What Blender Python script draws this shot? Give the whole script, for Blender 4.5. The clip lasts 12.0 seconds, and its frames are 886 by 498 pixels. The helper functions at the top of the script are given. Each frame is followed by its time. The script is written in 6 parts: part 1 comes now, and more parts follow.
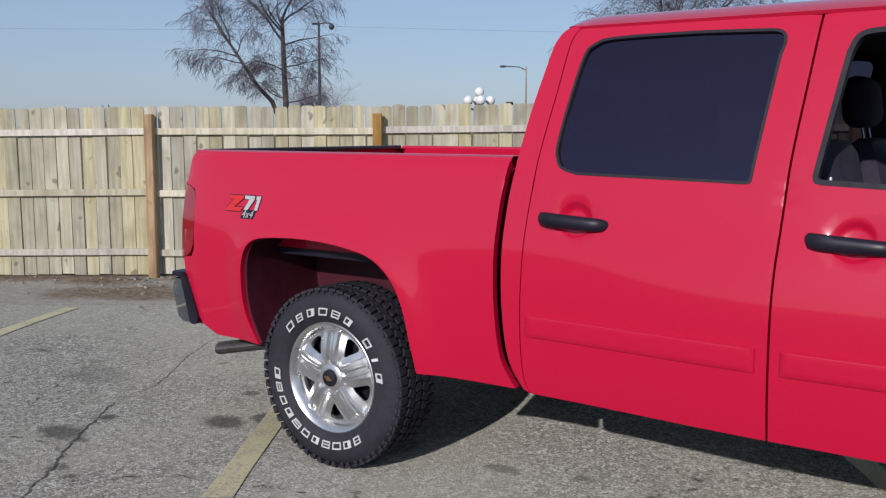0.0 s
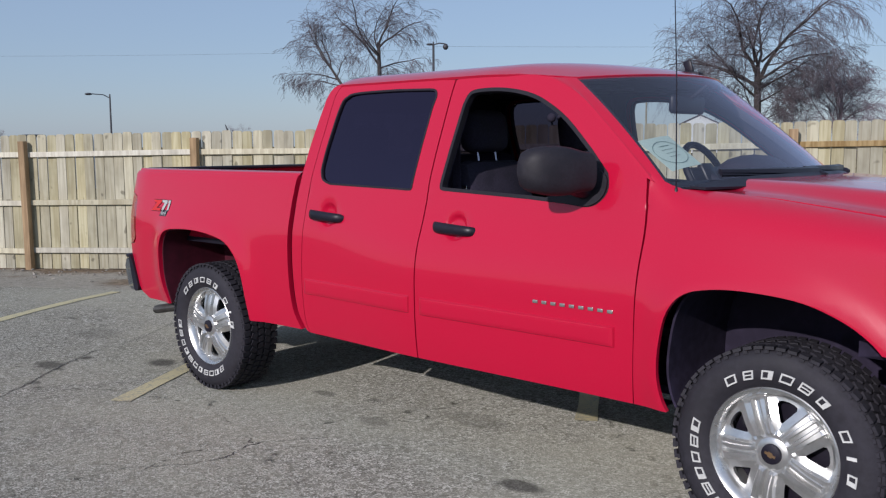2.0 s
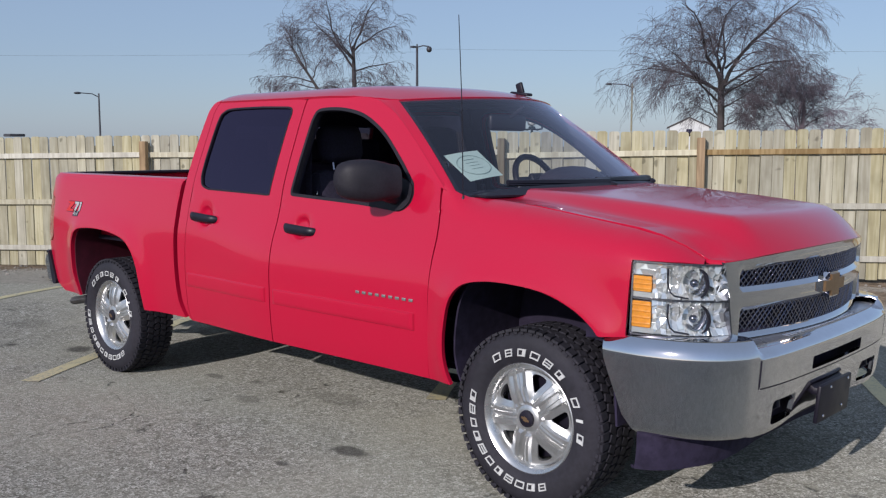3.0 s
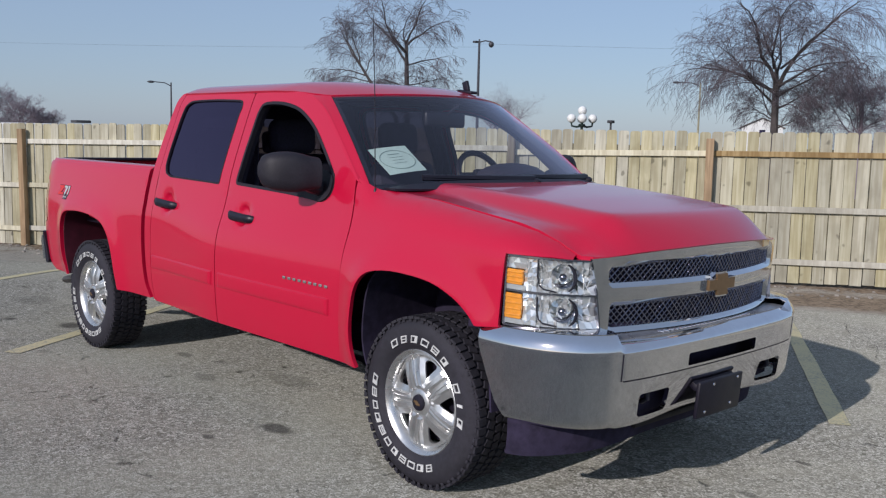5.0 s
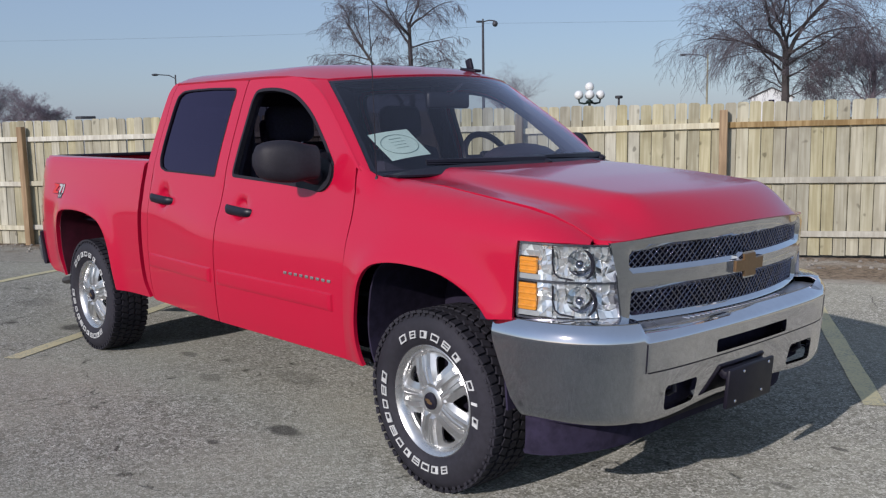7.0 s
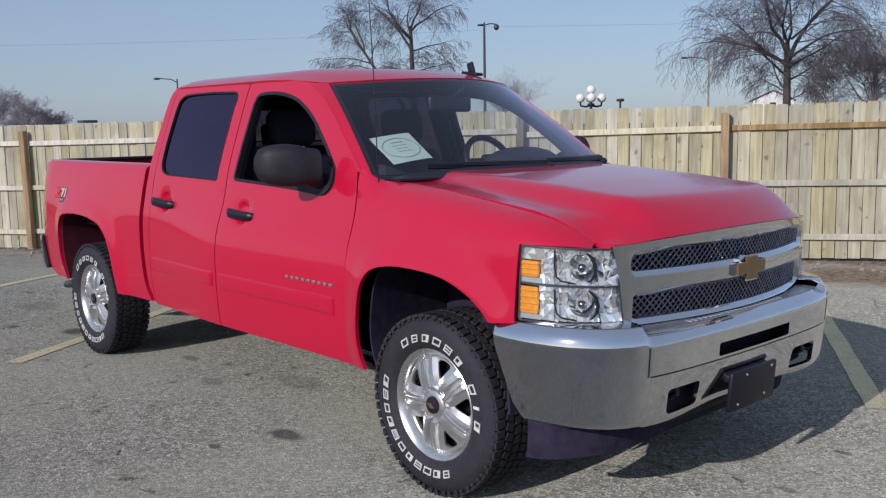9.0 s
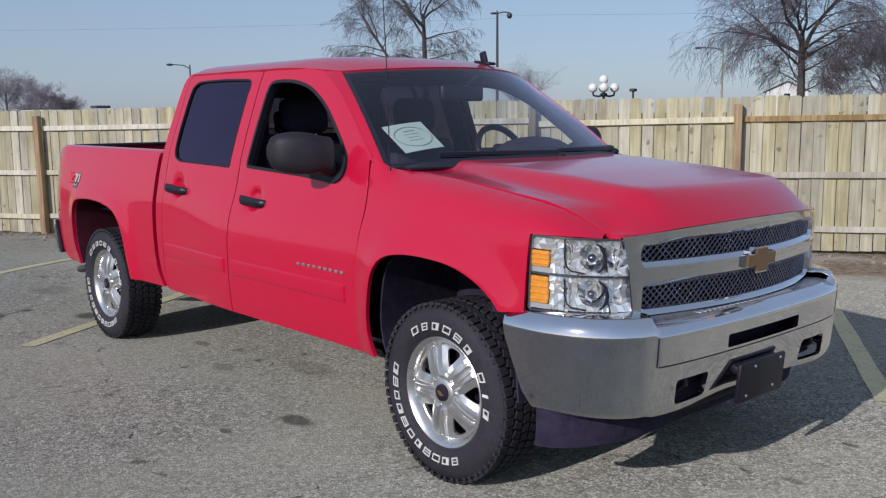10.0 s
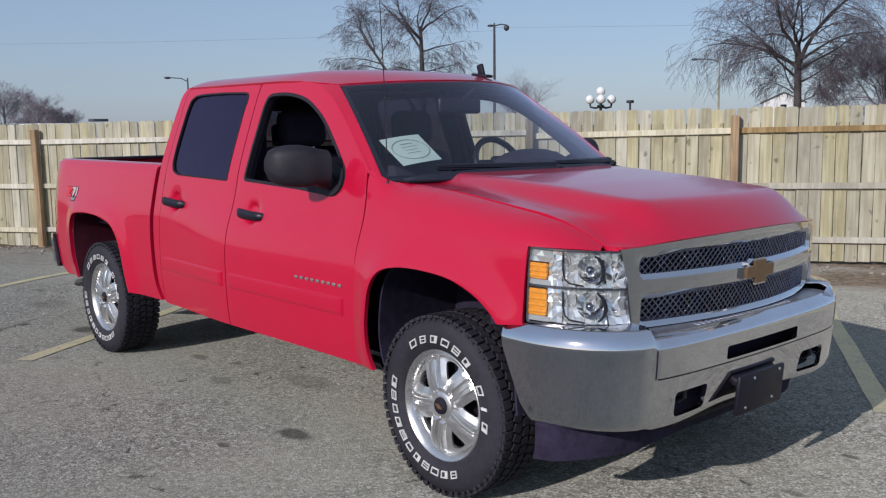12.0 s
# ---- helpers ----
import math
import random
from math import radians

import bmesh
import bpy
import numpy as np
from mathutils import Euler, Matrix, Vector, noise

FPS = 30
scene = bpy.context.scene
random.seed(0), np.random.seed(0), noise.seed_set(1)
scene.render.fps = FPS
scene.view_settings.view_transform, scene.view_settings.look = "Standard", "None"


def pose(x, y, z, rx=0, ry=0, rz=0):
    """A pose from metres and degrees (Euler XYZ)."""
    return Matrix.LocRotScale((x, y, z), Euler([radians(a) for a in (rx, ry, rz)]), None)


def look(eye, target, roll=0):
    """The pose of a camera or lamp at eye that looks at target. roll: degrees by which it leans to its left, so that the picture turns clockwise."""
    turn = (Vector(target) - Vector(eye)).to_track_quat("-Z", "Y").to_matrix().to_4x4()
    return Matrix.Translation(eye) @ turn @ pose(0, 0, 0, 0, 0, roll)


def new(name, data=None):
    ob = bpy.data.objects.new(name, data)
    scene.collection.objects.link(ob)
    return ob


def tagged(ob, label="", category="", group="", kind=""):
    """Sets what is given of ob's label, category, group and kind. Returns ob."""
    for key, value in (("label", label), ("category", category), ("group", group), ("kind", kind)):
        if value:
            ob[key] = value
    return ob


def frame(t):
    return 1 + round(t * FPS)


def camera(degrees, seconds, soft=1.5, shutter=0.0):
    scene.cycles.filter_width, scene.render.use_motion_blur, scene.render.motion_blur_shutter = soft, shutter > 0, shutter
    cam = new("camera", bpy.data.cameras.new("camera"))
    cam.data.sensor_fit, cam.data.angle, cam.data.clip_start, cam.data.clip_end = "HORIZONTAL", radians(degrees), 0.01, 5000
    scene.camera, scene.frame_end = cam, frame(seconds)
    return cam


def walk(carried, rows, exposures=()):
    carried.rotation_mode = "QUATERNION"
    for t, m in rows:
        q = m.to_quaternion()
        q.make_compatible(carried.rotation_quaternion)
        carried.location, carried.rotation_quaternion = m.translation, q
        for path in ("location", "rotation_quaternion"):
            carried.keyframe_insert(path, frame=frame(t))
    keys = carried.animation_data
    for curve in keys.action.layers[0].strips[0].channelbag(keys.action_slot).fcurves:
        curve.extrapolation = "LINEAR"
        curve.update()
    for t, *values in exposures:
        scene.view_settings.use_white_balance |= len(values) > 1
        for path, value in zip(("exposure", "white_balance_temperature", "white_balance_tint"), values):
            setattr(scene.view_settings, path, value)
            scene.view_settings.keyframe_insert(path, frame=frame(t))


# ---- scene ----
cam = camera(50.6, 12.0, soft=1.25)
STEER = 0.0
PATH = [
    (0, (2.678, -3.949, 1.472), (1.546, -2.320, 1.221), 0.1),
    (0.5, (3.282, -3.972, 1.492), (2.062, -2.412, 1.209), -0.7),
    (1, (3.882, -4.125, 1.498), (2.671, -2.559, 1.212), 1.3),
    (1.5, (4.472, -4.125, 1.499), (3.139, -2.663, 1.207), -0.2),
    (2, (5.057, -4.181, 1.523), (3.696, -2.732, 1.303), -0.3),
    (2.5, (5.577, -4.243, 1.561), (4.224, -2.782, 1.374), 0.7),
    (2.7, (5.792, -4.183, 1.552), (4.413, -2.743, 1.399), 0.9),
    (2.8, (5.922, -4.153, 1.555), (4.601, -2.661, 1.379), 2.2),
    (2.9, (6.010, -4.142, 1.574), (4.688, -2.665, 1.311), 1.3),
    (3, (6.105, -4.128, 1.584), (4.752, -2.671, 1.365), 0.1),
    (3.2, (6.282, -4.129, 1.590), (4.976, -2.623, 1.432), -0.8),
    (4.8, (6.848, -3.759, 1.607), (5.406, -2.393, 1.376), 0.2),
    (5, (6.783, -3.736, 1.598), (5.329, -2.382, 1.366), 1.4),
    (5.5, (6.634, -3.669, 1.601), (5.215, -2.286, 1.331), -0.6),
    (6, (6.611, -3.61, 1.594), (5.157, -2.266, 1.307), -1.4),
    (6.5, (6.61, -3.569, 1.596), (5.145, -2.238, 1.308), -0.9),
    (7, (6.608, -3.551, 1.595), (5.141, -2.218, 1.326), -0.8),
    (9, (6.604, -3.548, 1.596), (5.134, -2.217, 1.334), -0.9),
    (9.5, (6.605, -3.55, 1.596), (5.13, -2.228, 1.316), -0.6),
    (10, (6.619, -3.563, 1.6), (5.136, -2.251, 1.314), -0.4),
    (10.5, (6.605, -3.547, 1.596), (5.131, -2.225, 1.314), -0.4),
    (11, (6.608, -3.55, 1.594), (5.13, -2.232, 1.319), -0.5),
    (11.5, (6.611, -3.559, 1.601), (5.131, -2.241, 1.33), -0.8),
    (12, (6.615, -3.559, 1.603), (5.133, -2.242, 1.342), -0.6),
]
walk(cam, [(t, look(eye, target, roll)) for t, eye, target, roll in PATH], exposures=[(0.0, 0.0, 6050, 17)])
# ---- world, sun ----
SUN = Vector((0.40, -2.30, 1.0)).normalized()
world = bpy.data.worlds.new("sky")
scene.world = world
world.use_nodes = True
wn = world.node_tree.nodes
sky = wn.new("ShaderNodeTexSky")
sky.sky_type = "NISHITA"
sky.sun_disc = False
sky.sun_elevation = math.asin(SUN.z)
sky.sun_rotation = math.atan2(SUN.x, SUN.y)
sky.air_density, sky.dust_density, sky.ozone_density = 1.0, 0.6, 4.0
haze = wn.new("ShaderNodeMix")
haze.data_type = "RGBA"
haze.inputs["Factor"].default_value = 0.55
haze.inputs[7].default_value = (3.75, 4.6, 5.45, 1)
world.node_tree.links.new(sky.outputs[0], haze.inputs[6])
world.node_tree.links.new(haze.outputs[2], wn["Background"].inputs[0])
wn["Background"].inputs[1].default_value = 0.10
lamp = bpy.data.lights.new("sun", "SUN")
lamp.energy, lamp.angle, lamp.color = 3.1, radians(0.6), (1.0, 0.93, 0.83)
sun = new("sun", lamp)
sun.matrix_world = look(SUN * 50, (0, 0, 0))
tagged(sun, kind="structure")

# ---- fence frame of reference: u along the fence, s away towards it ----
FU, FS = Vector((0.8466, 0.5322)), Vector((-0.5322, 0.8466))
FENCE_S = 5.137


def uv_of(x, y):
    return x * FU.x + y * FU.y, x * FS.x + y * FS.y


def xy_of(u, s):
    return u * FU.x + s * FS.x, u * FU.y + s * FS.y


def ramp(a, b, v):
    v = min(1.0, max(0.0, (v - a) / (b - a)))
    return v * v * (3 - 2 * v)


def ground_z(x, y):
    """The lot falls a hand's width towards the fence."""
    u, s = uv_of(x, y)
    return -(0.085 - 0.0056 * max(-9.0, min(8.0, u))) * ramp(1.2, 5.0, s)


# ---- materials ----
def mat(name):
    m = bpy.data.materials.new(name)
    m.use_nodes = True
    return m, m.node_tree.nodes, m.node_tree.links, m.node_tree.nodes["Principled BSDF"]


def noise_node(nodes, links, scale, detail=4.0, rough=0.6, coord="Object", distort=0.0, stretch=None):
    tc = nodes.new("ShaderNodeTexCoord")
    n = nodes.new("ShaderNodeTexNoise")
    n.inputs["Scale"].default_value, n.inputs["Detail"].default_value = scale, detail
    n.inputs["Roughness"].default_value, n.inputs["Distortion"].default_value = rough, distort
    if stretch:
        mp = nodes.new("ShaderNodeMapping")
        mp.inputs["Scale"].default_value = stretch
        links.new(tc.outputs[coord], mp.inputs[0])
        links.new(mp.outputs[0], n.inputs["Vector"])
    else:
        links.new(tc.outputs[coord], n.inputs["Vector"])
    return n.outputs["Fac"]


def math_node(nodes, links, op, a, b=None, clamp=False):
    n = nodes.new("ShaderNodeMath")
    n.operation, n.use_clamp = op, clamp
    for i, v in enumerate((a, b)):
        if v is None:
            continue
        if isinstance(v, (int, float)):
            n.inputs[i].default_value = v
        else:
            links.new(v, n.inputs[i])
    return n.outputs[0]


def span_node(nodes, links, v, lo, hi, out_lo=0.0, out_hi=1.0):
    n = nodes.new("ShaderNodeMapRange")
    n.interpolation_type = "SMOOTHSTEP"
    links.new(v, n.inputs["Value"])
    for k, x in (("From Min", lo), ("From Max", hi), ("To Min", out_lo), ("To Max", out_hi)):
        n.inputs[k].default_value = x
    return n.outputs["Result"]


def mix_col(nodes, links, fac, a, b, blend="MIX"):
    n = nodes.new("ShaderNodeMix")
    n.data_type, n.blend_type = "RGBA", blend
    if isinstance(fac, (int, float)):
        n.inputs["Factor"].default_value = fac
    else:
        links.new(fac, n.inputs["Factor"])
    for k, v in (("A", a), ("B", b)):
        sock = [i for i in n.inputs if i.name == k and i.type == "RGBA"][0]
        if isinstance(v, tuple):
            sock.default_value = (*v[:3], 1)
        else:
            links.new(v, sock)
    return [o for o in n.outputs if o.type == "RGBA"][0]


def bump_node(nodes, links, height, strength, dist, bsdf):
    b = nodes.new("ShaderNodeBump")
    b.inputs["Strength"].default_value, b.inputs["Distance"].default_value = strength, dist
    links.new(height, b.inputs["Height"])
    links.new(b.outputs[0], bsdf.inputs["Normal"])
    return b


def plain(name, col, rough=0.5, metal=0.0, vary=0.12, scale=30.0, bump=0.0, coat=0.0, spec=0.5):
    """A surface with fine grain and a soft larger unevenness."""
    m, n, l, b = mat(name)
    fine, broad = noise_node(n, l, scale), noise_node(n, l, scale * 0.08, 3)
    f = math_node(n, l, "MULTIPLY", fine, broad)
    f = span_node(n, l, f, 0.12, 0.40)
    lo, hi = tuple(c * (1 - vary) for c in col), tuple(min(1, c * (1 + vary)) for c in col)
    l.new(mix_col(n, l, f, lo, hi), b.inputs["Base Color"])
    l.new(span_node(n, l, broad, 0.3, 0.7, max(0.02, rough * 0.85), min(1, rough * 1.15)), b.inputs["Roughness"])
    b.inputs["Metallic"].default_value = metal
    b.inputs["Specular IOR Level"].default_value = spec
    b.inputs["Coat Weight"].default_value = coat
    if bump:
        bump_node(n, l, fine, bump, 0.002, b)
    return m


def paint(name, col):
    """Car paint: a saturated base under a clear coat with faint waviness and dust."""
    m, n, l, b = mat(name)
    broad, dust = noise_node(n, l, 1.6, 2), noise_node(n, l, 240, 2)
    l.new(mix_col(n, l, span_node(n, l, dust, 0.45, 0.8, 0.0, 0.02), col, (0.55, 0.5, 0.46)), b.inputs["Base Color"])
    b.inputs["Roughness"].default_value = 0.30
    b.inputs["Specular IOR Level"].default_value = 0.2
    b.inputs["Coat Weight"].default_value = 0.85
    l.new(span_node(n, l, broad, 0.3, 0.7, 0.03, 0.07), b.inputs["Coat Roughness"])
    bump_node(n, l, broad, 0.05, 0.02, b)
    return m


def glass(name, tint, gloss=0.02, base=0.05, sheen=(1, 1, 1), power=4.5):
    """Thin pane: what shines through is tinted, what shines off follows Fresnel."""
    m, n, l, b = mat(name)
    n.remove(b)
    tr, gl, mx, lw = n.new("ShaderNodeBsdfTransparent"), n.new("ShaderNodeBsdfGlossy"), n.new("ShaderNodeMixShader"), n.new("ShaderNodeLayerWeight")
    tr.inputs[0].default_value = (*tint, 1)
    gl.inputs["Roughness"].default_value = gloss
    gl.inputs["Color"].default_value = (*sheen, 1)
    lw.inputs["Blend"].default_value = 0.5
    rise = math_node(n, l, "POWER", lw.outputs["Facing"], power)
    l.new(math_node(n, l, "MULTIPLY_ADD", rise, 0.90), mx.inputs[0])
    mx.inputs[0].links[0].from_node.inputs[2].default_value = base
    l.new(tr.outputs[0], mx.inputs[1])
    l.new(gl.outputs[0], mx.inputs[2])
    l.new(mx.outputs[0], n["Material Output"].inputs[0])
    return m


def wood(name, dark, light, knot=0.5):
    """Sawn softwood: long grain, knots and weathering, each board its own tone."""
    m, n, l, b = mat(name)
    info = n.new("ShaderNodeObjectInfo")
    tc = n.new("ShaderNodeTexCoord")
    shift = n.new("ShaderNodeVectorMath")
    shift.operation = "MULTIPLY_ADD"
    cmb = n.new("ShaderNodeCombineXYZ")
    l.new(info.outputs["Random"], cmb.inputs[0]), l.new(info.outputs["Random"], cmb.inputs[2])
    l.new(cmb.outputs[0], shift.inputs[0])
    shift.inputs[1].default_value = (37, 37, 91)
    l.new(tc.outputs["Object"], shift.inputs[2])

    def grain(scale, stretch, detail=4):
        mp, t = n.new("ShaderNodeMapping"), n.new("ShaderNodeTexNoise")
        mp.inputs["Scale"].default_value = stretch
        t.inputs["Scale"].default_value, t.inputs["Detail"].default_value = scale, detail
        l.new(shift.outputs[0], mp.inputs[0]), l.new(mp.outputs[0], t.inputs["Vector"])
        return t.outputs["Fac"]
    g, st, kn = grain(30, (1, 1, 0.06), 5), grain(3.5, (1, 1, 0.6)), grain(9, (1, 1, 0.75), 1)
    c = mix_col(n, l, span_node(n, l, g, 0.35, 0.65), dark, light)
    c = mix_col(n, l, span_node(n, l, st, 0.45, 0.7, 0, 0.6), c, tuple(x * 0.70 for x in dark))
    c = mix_col(n, l, span_node(n, l, kn, 0.67, 0.76, 0, knot), c, tuple(x * 0.38 for x in dark))
    hsv = n.new("ShaderNodeHueSaturation")
    l.new(c, hsv.inputs["Color"])
    l.new(span_node(n, l, info.outputs["Random"], 0, 1, 0.79, 1.09), hsv.inputs["Value"])
    fold = math_node(n, l, "FRACT", math_node(n, l, "MULTIPLY", info.outputs["Random"], 7.31))
    l.new(span_node(n, l, fold, 0, 1, 0.66, 1.12), hsv.inputs["Saturation"])
    l.new(hsv.outputs[0], b.inputs["Base Color"])
    b.inputs["Roughness"].default_value = 0.85
    b.inputs["Specular IOR Level"].default_value = 0.2
    bump_node(n, l, g, 0.4, 0.003, b)
    return m


def asphalt():
    m, n, l, b = mat("worn_asphalt")
    tc = n.new("ShaderNodeTexCoord")
    sep = n.new("ShaderNodeSeparateXYZ")
    l.new(tc.outputs["Object"], sep.inputs[0])
    X, Y = sep.outputs[0], sep.outputs[1]
    M = lambda op, a, c=None: math_node(n, l, op, a, c)
    vor = n.new("ShaderNodeTexVoronoi")
    vor.inputs["Scale"].default_value = 62
    l.new(tc.outputs["Object"], vor.inputs["Vector"])
    bw = n.new("ShaderNodeRGBToBW")
    l.new(vor.outputs["Color"], bw.inputs[0])
    fine, mid, broad = noise_node(n, l, 95, 3), noise_node(n, l, 9, 5, 0.65), noise_node(n, l, 0.55, 4, 0.6, distort=0.6)
    stone = mix_col(n, l, bw.outputs[0], (0.056, 0.055, 0.043), (0.690, 0.679, 0.616))
    c = mix_col(n, l, span_node(n, l, fine, 0.36, 0.58), (0.126, 0.123, 0.100), stone)
    c = mix_col(n, l, span_node(n, l, mid, 0.35, 0.68, 0.0, 0.40), c, (0.213, 0.208, 0.168))
    c = mix_col(n, l, span_node(n, l, broad, 0.35, 0.65, 0.0, 0.45), c, (0.374, 0.367, 0.297))
    # long shrinkage cracks
    cr = n.new("ShaderNodeTexVoronoi")
    cr.feature = "DISTANCE_TO_EDGE"
    cr.inputs["Scale"].default_value = 0.42
    wob = n.new("ShaderNodeTexNoise")
    wob.inputs["Scale"].default_value, wob.inputs["Detail"].default_value = 2.2, 5
    l.new(tc.outputs["Object"], wob.inputs["Vector"])
    va = n.new("ShaderNodeVectorMath")
    va.operation = "MULTIPLY_ADD"
    l.new(wob.outputs["Color"], va.inputs[0])
    va.inputs[1].default_value = (0.7, 0.7, 0)
    l.new(tc.outputs["Object"], va.inputs[2])
    l.new(va.outputs[0], cr.inputs["Vector"])
    crack = span_node(n, l, cr.outputs["Distance"], 0.002, 0.009, 1, 0)
    crack = M("MULTIPLY", crack, span_node(n, l, mid, 0.50, 0.66, 0, 0.6))
    c = mix_col(n, l, crack, c, (0.03, 0.028, 0.026))
    # oil drips where cars stand
    edge = M("MULTIPLY", M("SUBTRACT", mid, 0.5), 1.3)
    spots = None
    for x, y, rx, ry, k in ((-1.40, -1.36, 0.17, 0.10, 0.7), (-0.87, -0.79, 0.14, 0.11, 0.75), (-0.74, -0.62, 0.10, 0.09, 0.75), (-1.14, -0.34, 0.06, 0.05, 0.6),
                            (2.53, -0.98, 0.15, 0.07, 0.75), (2.42, -1.34, 0.05, 0.03, 0.7), (0.63, -0.55, 0.10, 0.05, 0.5), (1.30, -0.75, 0.12, 0.08, 0.35),
                            (3.6, -1.75, 0.09, 0.05, 0.45), (1.7, -0.35, 0.25, 0.12, 0.3), (4.67, 0.79, 0.06, 0.025, 0.7), (4.69, 0.17, 0.07, 0.03, 0.5), (0.98, -0.45, 0.05, 0.04, 0.5), (-2.2, -0.6, 0.3, 0.2, 0.25), (-1.42, -1.08, 0.06, 0.05, 0.7), (-1.22, -1.38, 0.07, 0.04, 0.55), (-0.98, -1.66, 0.06, 0.05, 0.5)):
        dx, dy = M("DIVIDE", M("SUBTRACT", X, x), rx), M("DIVIDE", M("SUBTRACT", Y, y), ry)
        d = M("ADD", M("SQRT", M("ADD", M("MULTIPLY", dx, dx), M("MULTIPLY", dy, dy))), edge)
        one = span_node(n, l, d, 0.55, 1.15, k, 0)
        spots = one if spots is None else M("MAXIMUM", spots, one)
    c = mix_col(n, l, spots, c, (0.045, 0.042, 0.040))
    # earth blown and washed against the fence, and rough ground behind it
    S = M("ADD", M("MULTIPLY", X, FS.x), M("MULTIPLY", Y, FS.y))
    U = M("ADD", M("MULTIPLY", X, FU.x), M("MULTIPLY", Y, FU.y))
    wave = M("MULTIPLY", M("SUBTRACT", noise_node(n, l, 0.9, 5, 0.7), 0.5), 2.6)
    strip = span_node(n, l, M("ADD", S, M("MULTIPLY", wave, 0.06)), 3.16, 3.30, 0.0, 0.55)
    c = mix_col(n, l, strip, c, mix_col(n, l, span_node(n, l, mid, 0.35, 0.65), (0.215, 0.195, 0.165), (0.34, 0.315, 0.27)))
    soil_mask = span_node(n, l, M("ADD", S, wave), 4.45, 5.05)
    for pu, ps, ru, rs in ((-3.35, 4.0, 0.95, 0.60), (5.5, 4.0, 1.3, 0.75), (0.9, 4.7, 1.1, 0.4), (-7.5, 4.6, 1.2, 0.5)):
        du, dv = M("DIVIDE", M("SUBTRACT", U, pu), ru), M("DIVIDE", M("SUBTRACT", S, ps), rs)
        d = M("ADD", M("SQRT", M("ADD", M("MULTIPLY", du, du), M("MULTIPLY", dv, dv))), M("MULTIPLY", wave, 0.7))
        soil_mask = M("MAXIMUM", soil_mask, span_node(n, l, d, 0.55, 1.1, 0.9, 0))
    soil = mix_col(n, l, span_node(n, l, noise_node(n, l, 14, 6, 0.75), 0.35, 0.65), (0.085, 0.062, 0.042), (0.24, 0.185, 0.13))
    c = mix_col(n, l, soil_mask, c, soil)
    far = span_node(n, l, S, 5.3, 7.5)
    turf = mix_col(n, l, span_node(n, l, broad, 0.4, 0.6), (0.10, 0.088, 0.05), (0.16, 0.14, 0.085))
    c = mix_col(n, l, far, c, turf)
    l.new(c, b.inputs["Base Color"])
    b.inputs["Roughness"].default_value = 0.95
    b.inputs["Diffuse Roughness"].default_value = 1.0
    b.inputs["Specular IOR Level"].default_value = 0.08
    h = M("ADD", M("MULTIPLY", bw.outputs[0], 0.6), M("ADD", fine, M("MULTIPLY", crack, -2.0)))
    bump_node(n, l, h, 0.9, 0.008, b)
    return m


def line_paint():
    m, n, l, b = mat("worn_yellow_paint")
    a, c = noise_node(n, l, 55, 4, 0.7), noise_node(n, l, 4, 3)
    wear = math_node(n, l, "ADD", a, math_node(n, l, "MULTIPLY", c, 0.55))
    col = mix_col(n, l, span_node(n, l, wear, 0.74, 1.0), (0.63, 0.555, 0.32), (0.36, 0.34, 0.265))
    l.new(col, b.inputs["Base Color"])
    b.inputs["Roughness"].default_value = 0.8
    bump_node(n, l, a, 0.6, 0.004, b)
    return m


RED = paint("red_car_paint", (0.55, 0.0055, 0.040))
CHROME = plain("chrome", (0.80, 0.785, 0.80), 0.07, 1.0, 0.04, 12)
DARK_CHROME = plain("smoked_chrome", (0.30, 0.29, 0.33), 0.22, 1.0, 0.1, 12)
BRIGHT_CHROME = plain("bright_chrome", (0.72, 0.715, 0.73), 0.07, 1.0, 0.04, 12)
BOWL = plain("lamp_mirror", (0.95, 0.96, 0.95), 0.06, 1.0, 0.03, 12)
MESH_CHROME = plain("mesh_chrome", (0.24, 0.23, 0.28), 0.16, 1.0, 0.1, 40)
STEP_PAD = plain("step_pad", (0.40, 0.40, 0.43), 0.3, 0.7, 0.15, 60)
TIP = plain("sooty_exhaust_metal", (0.115, 0.110, 0.105), 0.45, 0.6, 0.25, 20)
BADGE = plain("badge_chrome", (0.50, 0.48, 0.46), 0.25, 0.7, 0.1, 40)
ALLOY = plain("machined_alloy", (0.66, 0.66, 0.65), 0.29, 0.84, 0.07, 60)
BLACK = plain("black_plastic", (0.013, 0.011, 0.020), 0.42, 0, 0.2, 60, 0.1, spec=0.38)
MATT_BLACK = plain("matt_black_plastic", (0.017, 0.015, 0.022), 0.62, 0, 0.2, 90, 0.15, spec=0.35)
LINER = plain("wheel_well_black", (0.032, 0.026, 0.050), 0.9, 0, 0.3, 20, spec=0.2)
RUBBER = plain("tyre_rubber", (0.024, 0.022, 0.030), 0.75, 0, 0.25, 40, 0.2)
WHITE_RUBBER = plain("white_rubber", (0.62, 0.62, 0.60), 0.7, 0, 0.15, 60)
TINT = glass("tinted_glass", (0.05, 0.045, 0.07), 0.03, 0.095, (0.86, 0.66, 1.0))
CLEAR = glass("clear_glass", (0.84, 0.87, 0.87), 0.02, 0.03)
SCREEN = glass("windscreen_glass", (0.74, 0.78, 0.80), 0.02, 0.065, (0.95, 0.90, 1.0), 3.4)
LENS = glass("lamp_lens", (0.93, 0.95, 0.95))
